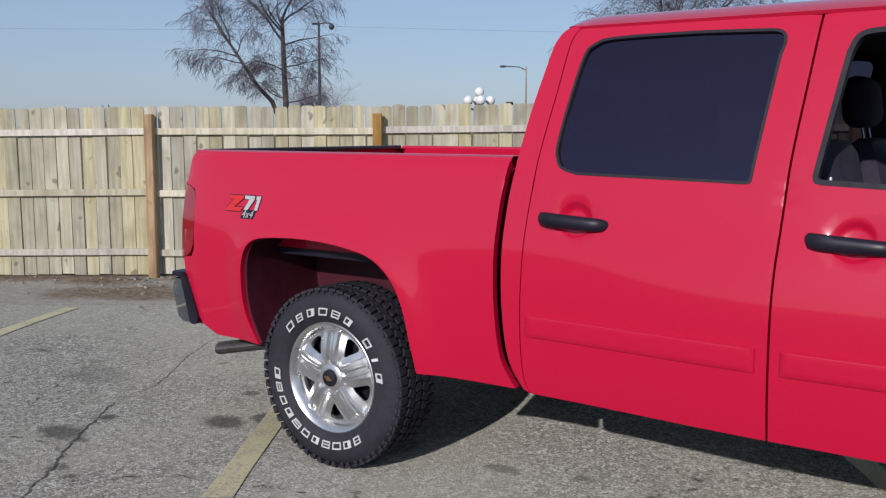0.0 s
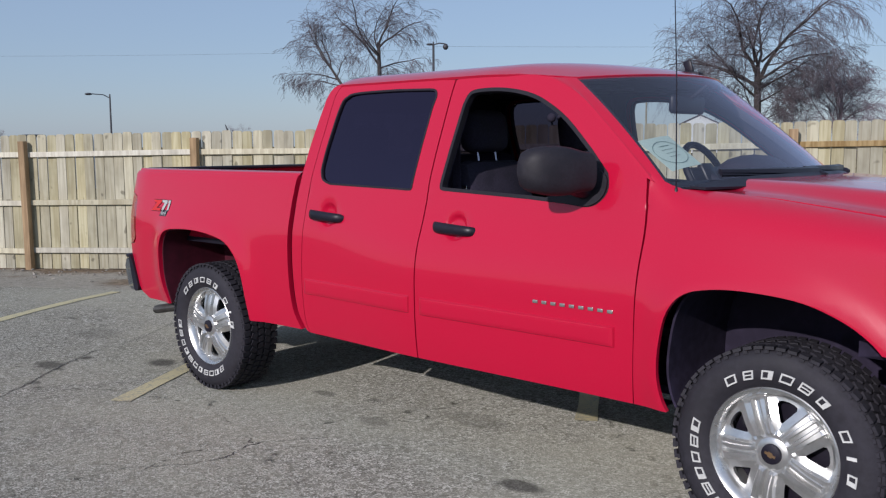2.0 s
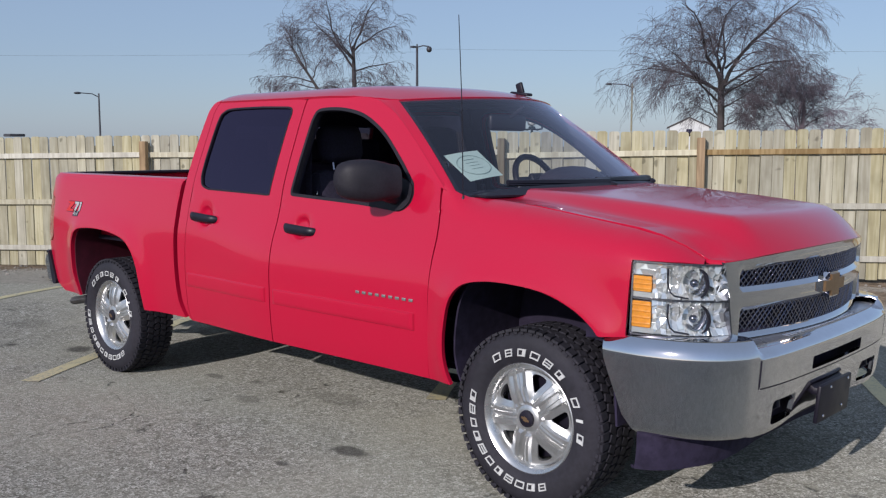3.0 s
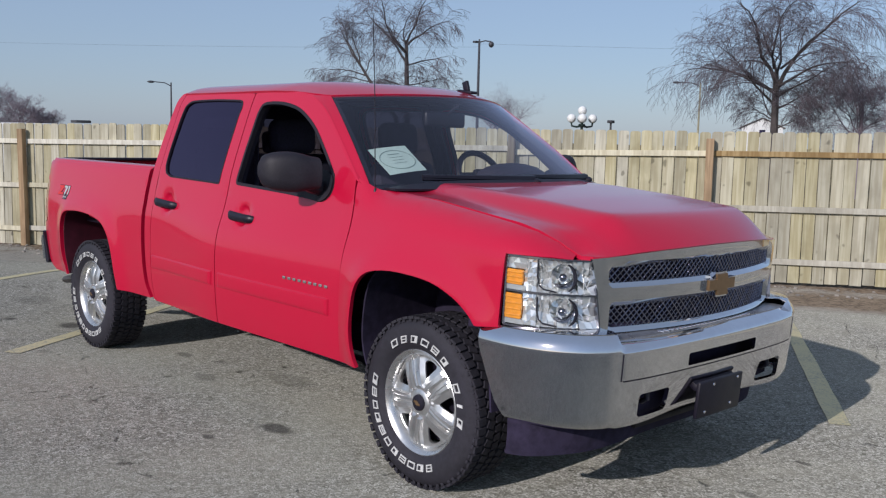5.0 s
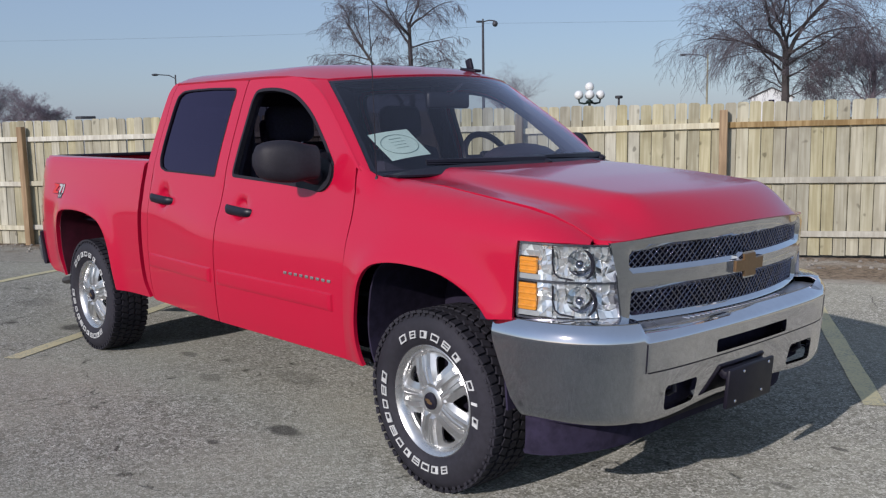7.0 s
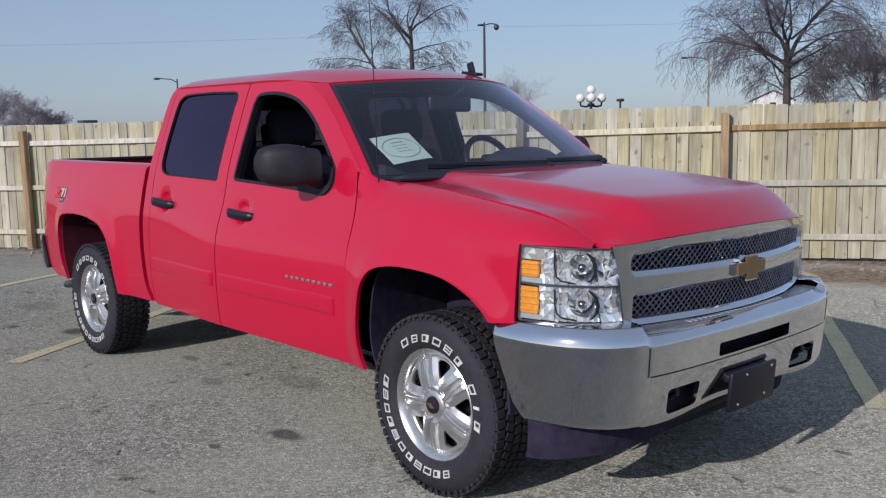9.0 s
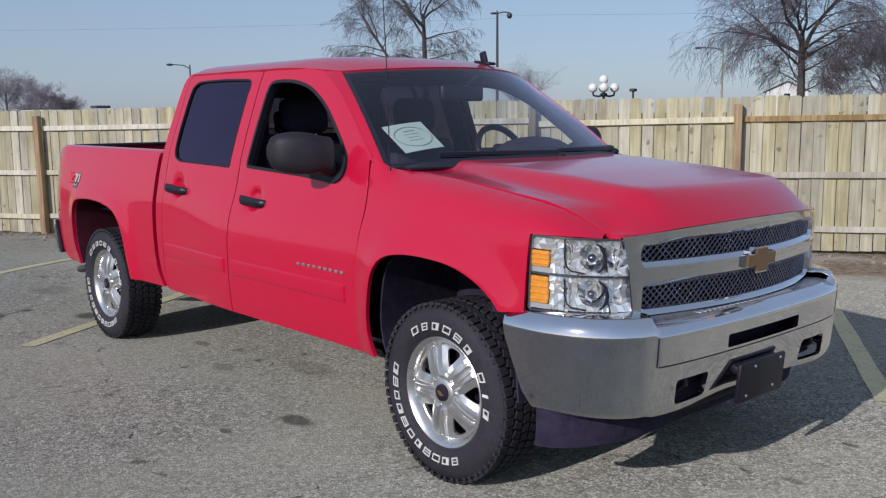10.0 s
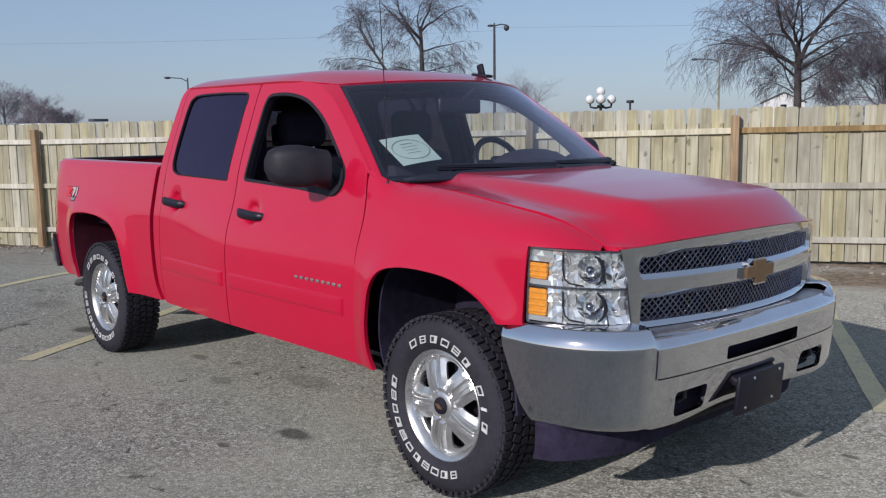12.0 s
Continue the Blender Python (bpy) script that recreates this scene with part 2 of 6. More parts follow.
AMBER = plain("amber_plastic", (0.85, 0.33, 0.03), 0.2, 0, 0.12, 50, 0.3, coat=0.6)
TAIL = plain("red_lamp_plastic", (0.34, 0.007, 0.016), 0.12, 0, 0.2, 30, coat=1.0)
FABRIC = plain("dark_grey_fabric", (0.030, 0.025, 0.046), 0.9, 0, 0.3, 90, 0.3)
TRIM = plain("dark_interior_plastic", (0.028, 0.023, 0.042), 0.7, 0, 0.2, 60, 0.2)
HEADLINER = plain("grey_headliner", (0.20, 0.19, 0.19), 0.95, 0, 0.1, 90)
GOLD = plain("gold_badge", (0.30, 0.19, 0.10), 0.35, 0.6, 0.08, 60)
PAPER = plain("pale_paper", (0.70, 0.86, 0.76), 0.8, 0, 0.05, 20)
INK = plain("grey_ink", (0.20, 0.30, 0.27), 0.8, 0, 0.1, 40)
STEEL = plain("rusty_chassis_steel", (0.035, 0.030, 0.028), 0.75, 0.2, 0.4, 14)
WHITE_SILVER = plain("silver_decal", (0.56, 0.55, 0.54), 0.35, 0.2, 0.05, 50)
UNDERCOAT = plain("maroon_undercoat", (0.070, 0.006, 0.018), 0.6, 0, 0.3, 12)
RED_DECAL = plain("red_decal", (0.66, 0.022, 0.022), 0.4, 0, 0.05, 50)
BOARD = wood("weathered_pine", (0.440, 0.392, 0.248), (0.565, 0.525, 0.362), 0.75)
POST_WOOD = wood("treated_brown_post", (0.31, 0.165, 0.035), (0.46, 0.26, 0.065), 0.3)
RAIL_WOOD = wood("pine_rail", (0.56, 0.51, 0.375), (0.70, 0.66, 0.51), 0.3)
BARK = plain("grey_bark", (0.075, 0.064, 0.062), 0.9, 0, 0.35, 6, 0.5)
TWIG = plain("thin_twigs", (0.135, 0.115, 0.130), 0.9, 0, 0.3, 3)
# reddish twigs, lightened: the haze of distance is put into their colour
PALE_HAZED_TWIG = plain("pale_reddish_hazed_twigs", (0.27, 0.225, 0.26), 0.9, 0, 0.3, 3)
LAMP_METAL = plain("grey_painted_steel", (0.075, 0.075, 0.085), 0.5, 0.4, 0.15, 20)
POLE_WOOD = plain("weathered_pole", (0.34, 0.31, 0.21), 0.9, 0, 0.25, 4)
GREEN_METAL = plain("dark_green_iron", (0.018, 0.035, 0.030), 0.5, 0.2, 0.2, 30)
OPAL = plain("opal_glass", (0.85, 0.85, 0.82), 0.25, 0, 0.03, 20)
STUCCO = plain("white_siding", (0.72, 0.72, 0.70), 0.8, 0, 0.08, 8)
SHINGLE = plain("brown_shingles", (0.13, 0.11, 0.10), 0.9, 0, 0.3, 12)
ASPHALT, YELLOW = asphalt(), line_paint()
CABLE = plain("black_cable", (0.05, 0.05, 0.055), 0.7, 0, 0.1, 20)
CRACK = plain("crack_filth", (0.085, 0.078, 0.070), 0.95, 0, 0.4, 40)
STONES = plain("loose_stones", (0.34, 0.31, 0.27), 0.85, 0, 0.4, 5)


# ---- mesh tools: a shape is a pair (points, faces) ----
def shape_of(bm):
    bm.verts.index_update()
    r = [tuple(v.co) for v in bm.verts], [tuple(v.index for v in f.verts) for f in bm.faces]
    bm.free()
    return r


def join(*shapes):
    P, F = [], []
    for p, f in shapes:
        k = len(P)
        P += [tuple(q) for q in p]
        F += [tuple(i + k for i in q) for q in f]
    return P, F


def moved(shape, m):
    return [tuple(m @ Vector(p)) for p in shape[0]], shape[1]


def tuck(y, z):
    """The far flank of the cab leans in a little more towards the roof."""
    return y * (1 - 0.105 * ramp(1.31, 1.77, z)) if y > 0 else y


def mirrored(shape):
    return [(p[0], tuck(-p[1], p[2]), p[2]) for p in shape[0]], [tuple(reversed(f)) for f in shape[1]]


def box(size, at=(0, 0, 0), bevel=0.0, segs=2):
    bm = bmesh.new()
    bmesh.ops.create_cube(bm, size=1)
    bmesh.ops.scale(bm, vec=size, verts=bm.verts)
    if bevel:
        bmesh.ops.bevel(bm, geom=bm.edges[:], offset=bevel, segments=segs, profile=0.5, affect="EDGES")
    bmesh.ops.translate(bm, vec=at, verts=bm.verts)
    return shape_of(bm)


def ball(r, at, scale=(1, 1, 1), n=16):
    bm = bmesh.new()
    bmesh.ops.create_uvsphere(bm, u_segments=n, v_segments=n // 2, radius=r)
    bmesh.ops.scale(bm, vec=scale, verts=bm.verts)
    bmesh.ops.translate(bm, vec=at, verts=bm.verts)
    return shape_of(bm)


def lathe(profile, n=48, closed=False):
    """Turned about the y axis: profile of (radius, y)."""
    P, F, k = [], [], len(profile)
    for i in range(n):
        a = 2 * math.pi * i / n
        P += [(r * math.cos(a), y, r * math.sin(a)) for r, y in profile]
    for i in range(n):
        j = (i + 1) % n
        for q in range(k if closed else k - 1):
            q2 = (q + 1) % k
            F.append((i * k + q, i * k + q2, j * k + q2, j * k + q))
    return P, F


def tube(points, radii, n=8, caps=True):
    P, F = [], []
    pts = [Vector(p) for p in points]
    if isinstance(radii, (int, float)):
        radii = [radii] * len(pts)
    ref = None
    for i, p in enumerate(pts):
        d = (pts[min(i + 1, len(pts) - 1)] - pts[max(i - 1, 0)]).normalized()
        if ref is None:
            ref = d.orthogonal().normalized()
        ref = (ref - d * ref.dot(d)).normalized()
        b = d.cross(ref)
        P += [tuple(p + float(radii[i]) * (ref * math.cos(2 * math.pi * k / n) + b * math.sin(2 * math.pi * k / n))) for k in range(n)]
    for i in range(len(pts) - 1):
        F += [(i * n + k, i * n + (k + 1) % n, (i + 1) * n + (k + 1) % n, (i + 1) * n + k) for k in range(n)]
    if caps:
        F += [tuple(reversed(range(n))), tuple(range((len(pts) - 1) * n, len(pts) * n))]
    return P, F


def loft(rows, closed=False):
    P, F, k = [], [], len(rows[0])
    for r in rows:
        P += [tuple(p) for p in r]
    for i in range(len(rows) - 1):
        for j in range(k if closed else k - 1):
            j2 = (j + 1) % k
            F.append((i * k + j, i * k + j2, (i + 1) * k + j2, (i + 1) * k + j))
    return P, F


def thick(shape, d, up=None):
    """A shell of thickness d behind the faces of an open surface."""
    P, F = [Vector(p) for p in shape[0]], shape[1]
    N = [Vector() for _ in P]
    count = {}
    for f in F:
        nrm = (P[f[1]] - P[f[0]]).cross(P[f[2]] - P[f[0]])
        for i, v in enumerate(f):
            N[v] += nrm
            e = (v, f[(i + 1) % len(f)])
            count[e] = count.get(e, 0) + 1
    k = len(P)
    Q = P + [p - nn.normalized() * d for p, nn in zip(P, N)]
    G = list(F) + [tuple(i + k for i in reversed(f)) for f in F]
    G += [(b, a, a + k, b + k) for a, b in count if (b, a) not in count]
    return [tuple(p) for p in Q], G


def curve(pts, n=6, closed=False):
    """A smooth line through the points."""
    p = [Vector(q) for q in pts]
    out, m = [], len(p)
    for i in range(m if closed else m - 1):
        if closed:
            a, b, c, d = p[i - 1], p[i], p[(i + 1) % m], p[(i + 2) % m]
        else:
            a, b, c, d = p[max(i - 1, 0)], p[i], p[i + 1], p[min(i + 2, m - 1)]
        for k in range(n):
            t = k / n
            out.append(0.5 * (2 * b + (c - a) * t + (2 * a - 5 * b + 4 * c - d) * t * t + (3 * b - a - 3 * c + d) * t ** 3))
    if not closed:
        out.append(p[-1])
    return [tuple(q) for q in out]


def resample(poly, step):
    out = []
    for a, b in zip(poly, list(poly[1:]) + [poly[0]]):
        a, b = Vector(a[:2]), Vector(b[:2])
        k = max(1, math.ceil((b - a).length / step))
        if (b - a).length < 1e-5:
            continue
        out += [a.lerp(b, i / k) for i in range(k)]
    return out


def within(q, poly):
    """Which of the points q lie inside the polygon."""
    a = np.array([p[:2] for p in poly])
    b = np.roll(a, -1, 0)
    x, y = q[:, 0:1], q[:, 1:2]
    cross = (a[:, 1] > y) != (b[:, 1] > y)
    dy = np.where(np.abs(b[:, 1] - a[:, 1]) < 1e-12, 1e-12, b[:, 1] - a[:, 1])
    return (np.sum(cross & (x < (b[:, 0] - a[:, 0]) * (y - a[:, 1]) / dy + a[:, 0]), 1) % 2) == 1


def sheet(outline, holes, f, step=0.05, depth=0.012, creases=()):
    """A pressed panel: the outline with its holes, filled and bent by f(u, v). Gives the outer skin with its edges, and the inner skin."""
    from mathutils.geometry import delaunay_2d_cdt
    loops = [resample(q, step * 0.6) for q in [outline] + holes]
    V, E = [], []
    for q in loops:
        k = len(V)
        V += q
        E += [(k + i, k + (i + 1) % len(q)) for i in range(len(q))]
    for q in creases:
        k, p = len(V), [Vector(a) for a in q]
        run = [p[i].lerp(p[i + 1], j / 400) for i in range(len(p) - 1) for j in range(0, 400, max(1, int(400 * step * 0.8 / (p[i + 1] - p[i]).length)))] + [p[-1]]
        V += run
        E += [(k + i, k + i + 1) for i in range(len(run) - 1)]
    rim = np.array([tuple(v) for v in V])
    lo, hi = rim.min(0), rim.max(0)
    gx, gy = np.meshgrid(np.arange(lo[0] + step / 2, hi[0], step), np.arange(lo[1] + step / 2, hi[1], step))
    g = np.stack([gx.ravel(), gy.ravel()], 1)
    if len(g):
        ok = within(g, loops[0])
        for q in loops[1:]:
            ok &= ~within(g, q)
        g = g[ok]
    if len(g):
        near = np.array([np.min(np.hypot(rim[:, 0] - a, rim[:, 1] - b)) for a, b in g])
        g = g[near > 0.45 * step]
    V = V + [Vector(p) for p in g.tolist()]
    vs, _, fs, *_ = delaunay_2d_cdt(V, E, [], 0, 1e-6)
    mid = np.array([[sum(vs[i][c] for i in t) / 3 for c in (0, 1)] for t in fs])
    ok = within(mid, loops[0])
    for q in loops[1:]:
        ok &= ~within(mid, q)
    F = [tuple(t) for t, k in zip(fs, ok) if k]
    used = sorted({i for t in F for i in t})
    at = {i: k for k, i in enumerate(used)}
    F = [tuple(at[i] for i in t) for t in F]
    e = 1e-3
    P, N = [], []
    for i in used:
        u, v = vs[i]
        p = Vector(f(u, v))
        nrm = (Vector(f(u + e, v)) - Vector(f(u - e, v))).cross(Vector(f(u, v + e)) - Vector(f(u, v - e)))
        P.append(p), N.append(nrm.normalized())
    back = [p - q * depth for p, q in zip(P, N)]
    count = set()
    for t in F:
        count |= {(t[i], t[(i + 1) % 3]) for i in range(3)}
    k = len(P)
    rimf = [(b, a, a + k, b + k) for a, b in count if (b, a) not in count]
    outer = [tuple(p) for p in P + back], F + rimf
    inner = [tuple(p) for p in back], [tuple(reversed(t)) for t in F]
    return outer, inner


def offset_loop(poly, d):
    """The loop moved inwards by d."""
    p = [Vector(q[:2]) for q in resample(poly, 0.03)]
    area = sum(a.x * b.y - a.y * b.x for a, b in zip(p, p[1:] + p[:1]))
    out = []
    for a, b, c in zip(p[-1:] + p[:-1], p, p[1:] + p[:1]):
        t = (c - a).normalized()
        nrm = Vector((-t.y, t.x)) * (1 if area > 0 else -1)
        out.append(tuple(b + nrm * d))
    return out


def rolled(f, outline, width=0.006, drop=0.0024):
    """The pressed surface f with its rim turned down along the outline, and the line where the turn begins."""
    rim = np.array([tuple(q) for q in resample(outline, 0.012)])

    def g(u, v):
        d = float(np.min(np.hypot(rim[:, 0] - u, rim[:, 1] - v)))
        x, y, z = f(u, v)
        tight = 0.10 + 0.90 * math.exp(-((z - 1.27) / 0.035) ** 2)
        return x, y + drop * tight * max(0.0, 1 - d / width) ** 1.6, z
    loop = offset_loop(outline, width)
    return g, [loop + loop[:1]], [offset_loop(outline, width * 0.45) + offset_loop(outline, width * 0.45)[:1]]


def clean(shape):
    """Without unused points."""
    used = sorted({i for f in shape[1] for i in f})
    at = {i: k for k, i in enumerate(used)}
    return [shape[0][i] for i in used], [tuple(at[i] for i in f) for f in shape[1]]


def mesh_of(name, shape, material, sharp=35):
    me = bpy.data.meshes.new(name)
    P, F = clean(shape)
    me.from_pydata(P, [], F)
    me.materials.append(material)
    me.polygons.foreach_set("use_smooth", [True] * len(me.polygons))
    me.set_sharp_from_angle(angle=radians(sharp))
    me.update()
    return me


def part(name, shape, material, parent=None, label="", sharp=35):
    ob = new(name, mesh_of(name, shape, material, sharp))
    if parent:
        ob.parent = parent
    if label:
        ob["label"] = label
    return ob


def thing(name, label, category, at=(0, 0, 0), group="", kind=""):
    ob = new(name)
    ob.empty_display_size = 0.1
    ob.location = at
    return tagged(ob, label, category, group, kind)
# ---- ground ----
def axis_steps(lo, hi, fine, reach):
    a = list(np.arange(lo, hi + 1e-6, fine))
    step, x = fine, hi
    while x < reach:
        step *= 1.5
        x += step
        a.append(x)
    step, x = fine, lo
    while x > -reach:
        step *= 1.5
        x -= step
        a.insert(0, x)
    return a


def build_ground():
    us, ss = axis_steps(-12, 12, 0.4, 2500), axis_steps(-6, 8, 0.25, 2500)
    rows = []
    for s in ss:
        row = []
        for u in us:
            x, y = xy_of(u, s)
            row.append((x, y, ground_z(x, y) + 0.004 * noise.noise((x * 0.8, y * 0.8, 0))))
        rows.append(row)
    g = part("ground", loft(rows), ASPHALT)
    return tagged(g, "worn grey asphalt parking lot with oil stains and cracks", "ground", kind="structure")


def parking_line(u, s0, s1, width=0.122):
    rows = []
    k = int((s1 - s0) / 0.15)
    for i in range(k + 1):
        s = s0 + (s1 - s0) * i / k
        w = width / 2 * (1 + 0.12 * noise.noise((u, s * 3, 5)))
        row = []
        for du in (-w, 0, w):
            x, y = xy_of(u + du, s)
            row.append((x, y, ground_z(x, y) + 0.004 * noise.noise((x * 0.8, y * 0.8, 0)) + 0.005))
        rows.append(row)
    ob = part("parking_line", loft(rows), YELLOW)
    return tagged(ob, "faded yellow parking bay line painted on asphalt", "road marking", "parking bay lines", "structure")


build_ground()
for u, s0, s1 in ((-3.38, -1.13, 3.0), (-0.91, -1.20, 3.1), (1.86, -1.12, 3.1), (4.65, -1.04, 3.2), (7.4, -1.1, 3.2), (-6.1, -1.1, 3.1)):
    parking_line(u, s0, s1)

# ---- pickup truck: x forward, its right side towards -y, rear axle at x = 0 ----
AXLE = 3.662
truck = thing("pickup_truck", "bright red crew-cab pickup truck with chrome front parked on asphalt", "truck")
SIDE_Z = np.array([0.36, 0.42, 0.5, 0.6, 0.7, 0.85, 0.98, 1.05, 1.10, 1.15, 1.22, 1.30, 1.36, 1.5, 1.7, 1.8, 1.86])
SIDE_W = np.array([0.895, 0.918, 0.936, 0.946, 0.951, 0.953, 0.951, 0.947, 0.939, 0.930, 0.919, 0.905, 0.894, 0.858, 0.800, 0.768, 0.742])
_z = np.linspace(0.30, 1.95, 331)
_w = np.interp(_z, SIDE_Z, SIDE_W)
_k = np.exp(-(np.arange(-8, 9) / 4.0) ** 2)
_w = np.convolve(np.pad(_w, 8, mode="edge"), _k / _k.sum(), mode="valid")


def half_width(z):
    return float(np.interp(z, _z, _w))


ARCH_R = curve([(-0.405, 0.50), (-0.475, 0.64), (-0.496, 0.78), (-0.483, 0.905), (-0.415, 0.980), (-0.25, 1.002), (-0.05, 1.002), (0.12, 0.985), (0.265, 0.950), (0.370, 0.87), (0.428, 0.76), (0.460, 0.63), (0.488, 0.50)], 5)
ARCH_F = curve([(3.268, 0.493), (3.243, 0.55), (3.227, 0.64), (3.235, 0.76), (3.266, 0.885), (3.333, 0.962), (3.455, 0.991), (3.61, 0.992), (3.775, 0.972), (3.912, 0.922), (4.000, 0.866), (4.04, 0.826)], 5)
_arch = {0: np.array(ARCH_R), 1: np.array(ARCH_F)}


def flare(x, z):
    a = _arch[0] if x < 1.8 else _arch[1]
    d = float(np.min(np.hypot(a[:, 0] - x, a[:, 1] - z)))
    return 0.026 * math.exp(-(d / 0.075) ** 2) + 0.012 * math.exp(-(d / 0.2) ** 2)


def bed_map(x, z):
    w = half_width(z) + 0.012 + flare(x, z) - 0.55 * max(0.0, -0.74 - x) ** 2
    q = max(0.0, min(1.0, (z - 1.335) / 0.036))
    return x, -(w - 0.03 * (1 - math.sqrt(1 - q * q * 0.96))), z


RECESS = ((1.155, 1.155), (2.096, 1.139))


def swell(x, z):
    """The flanks stand out below the handles, more towards the front doors."""
    return 0.044 * ramp(0.95, 1.9, x) * (1 - ramp(0.88, 1.26, z))


def door_map(x, z):
    w = half_width(z) + swell(x, z)
    for hx, hz in RECESS:
        r = ((x - hx) / 0.060) ** 2 + ((z - hz) / 0.056) ** 2
        w -= 0.024 * math.exp(-r ** 3)
    w += 0.006 * ramp(2.80, 3.12, x)
    return x, -w, z


HOOD_X = [3.09, 3.14, 3.22, 3.40, 3.60, 3.90, 4.10, 4.21, 4.30, 4.36, 4.40]
HOOD_Z = [1.402, 1.380, 1.346, 1.335, 1.315, 1.277, 1.250, 1.226, 1.190, 1.155, 1.130]


def fender_top(x):
    return float(np.interp(x, HOOD_X, HOOD_Z))


def fender_map(x, z):
    w = half_width(z) + 0.006 + flare(x, z) + swell(x, z) * (1 - ramp(3.2, 4.0, x)) - 0.95 * max(0.0, x - 4.06) ** 2
    top = fender_top(x)
    q = max(0.0, min(1.0, (z - top + 0.12) / 0.12))
    bulge = 0.012 * math.exp(-((z - 1.16) / 0.09) ** 2) * ramp(3.15, 3.5, x)
    return x, -(w + bulge - 0.125 * ramp(3.05, 3.35, x) * (1 - math.sqrt(1 - 0.985 * q * q))), z


def both(name, shapes, material, parent, label="", sharp=35):
    """The right-hand part and its mirror image on the left."""
    r = part(name, shapes, material, parent, label, sharp)
    l = part(name, mirrored(shapes), material, parent, label, sharp)
    return r, l


# box sides
gap_bed = curve([(0.928, 0.50), (0.870, 0.60), (0.843, 0.75), (0.833, 0.95), (0.843, 1.20), (0.867, 1.362)], 5)
bed_outline = [(-0.922, 1.362), (-0.945, 1.28), (-0.955, 1.215)] + [(-0.925, 1.208), (-0.878, 1.192), (-0.864, 1.15), (-0.860, 1.05), (-0.864, 0.90), (-0.885, 0.868), (-0.93, 0.862)] + \
    [(-0.960, 0.855), (-0.928, 0.70), (-0.825, 0.545), (-0.72, 0.50)] + ARCH_R + gap_bed
f_roll, turn1, _ = rolled(bed_map, bed_outline)
o, i = sheet(bed_outline, [], f_roll, 0.045, 0.03, turn1)
both("box_side", o, RED, truck), both("box_side_lining", i, LINER, truck)
# tops of the box walls, tailgate, front wall, floor
rail = []
for x in np.linspace(-0.925, 0.862, 24):
    rail.append([(x, -0.884 + 0.55 * max(0, -0.74 - x) ** 2, 1.360), (x, -0.880 + 0.55 * max(0, -0.74 - x) ** 2, 1.370), (x, -0.866 + 0.3 * max(0, -0.74 - x) ** 2, 1.3775), (x, -0.80, 1.377), (x, -0.785, 1.365), (x, -0.785, 0.93)])
both("box_rail", thick(loft([list(reversed(r)) for r in rail]), 0.004), RED, truck)
part("box_front", box((0.035, 1.62, 0.86), (0.835, 0, 0.93), 0.012), RED, truck)
part("box_floor", box((1.78, 1.60, 0.03), (-0.03, 0, 0.915)), BLACK, truck, "black bed floor liner")
for y in (-0.68, 0.68):
    part("wheelhouse", box((0.92, 0.22, 0.24), (-0.02, y, 1.05), 0.05), BLACK, truck)
tg, _ = sheet([(-0.79, 0.70), (0.79, 0.70), (0.79, 1.365), (-0.79, 1.365)], [], lambda u, v: (-0.975 + 0.03 * (u / 0.8) ** 2 - 0.01 * math.exp(-((v - 1.3) / 0.05) ** 2), -u, v), 0.09, 0.05)
tailgate = part("tailgate", tg, RED, truck)
part("tailgate_cap", box((0.062, 1.56, 0.026), (-0.955, 0, 1.366), 0.009), BLACK, tailgate, "black plastic tailgate cap")
part("tailgate_handle", box((0.03, 0.22, 0.07), (-0.993, 0, 1.22), 0.012), BLACK, tailgate, "black tailgate handle")


def tail_map(u, v):
    """Wraps round the rear corner: u runs from the side to the back."""
    a = min(1.0, max(0.0, (u - 0.06) / 0.10)) * math.pi / 2
    x = -0.863 - min(u, 0.06) * 1.75 - 0.020 * math.sin(a)
    y = bed_map(x, v)[1] + 0.001 + 0.045 * (1 - math.cos(a)) + max(0, u - 0.16)
    return x + 0.02 * (v - 1.05), y, v


tl, _ = sheet(curve([(0.0, 1.05), (0.004, 1.15), (0.03, 1.20), (0.12, 1.225), (0.20, 1.22), (0.205, 1.05), (0.20, 0.84), (0.12, 0.85), (0.04, 0.865), (0.006, 0.92)], 4, True), [], tail_map, 0.03, -0.03)
tl = (tl[0], [tuple(reversed(f)) for f in tl[1]])
for lampo in both("tail_light", tl, TAIL, truck, "dark red tail light lens"):
    s = -1 if lampo.name == "tail_light" else 1
    part("reversing_lens", box((0.02, 0.012, 0.07), (-0.935, s * 0.936, 0.96), 0.004), plain("smoky_lens", (0.30, 0.05, 0.05), 0.15, 0, 0.1, 30, coat=1.0), lampo)
# rear bumper
rb = []
for y, x in ((-0.945, -0.90), (-0.958, -0.96), (-0.955, -1.025), (-0.925, -1.056), (-0.86, -1.072), (-0.6, -1.085), (0, -1.09), (0.6, -1.085), (0.86, -1.072), (0.925, -1.056), (0.955, -1.025), (0.958, -0.96), (0.945, -0.90)):
    k = 0.03
    rb.append([(x + k + 0.02, y * 0.985, 0.535), (x + 0.022, y * 0.992, 0.56), (x - 0.004, y, 0.70), (x + 0.012, y * 0.997, 0.748), (x + 0.12, y * 0.90, 0.755)])
rbump = part("rear_bumper", thick(loft([list(reversed(r)) for r in rb]), -0.012), CHROME, truck, "chrome rear step bumper")
part("step_pad", box((0.17, 1.86, 0.028), (-0.985, 0, 0.765), 0.012), BLACK, rbump, "black rubber step pad")
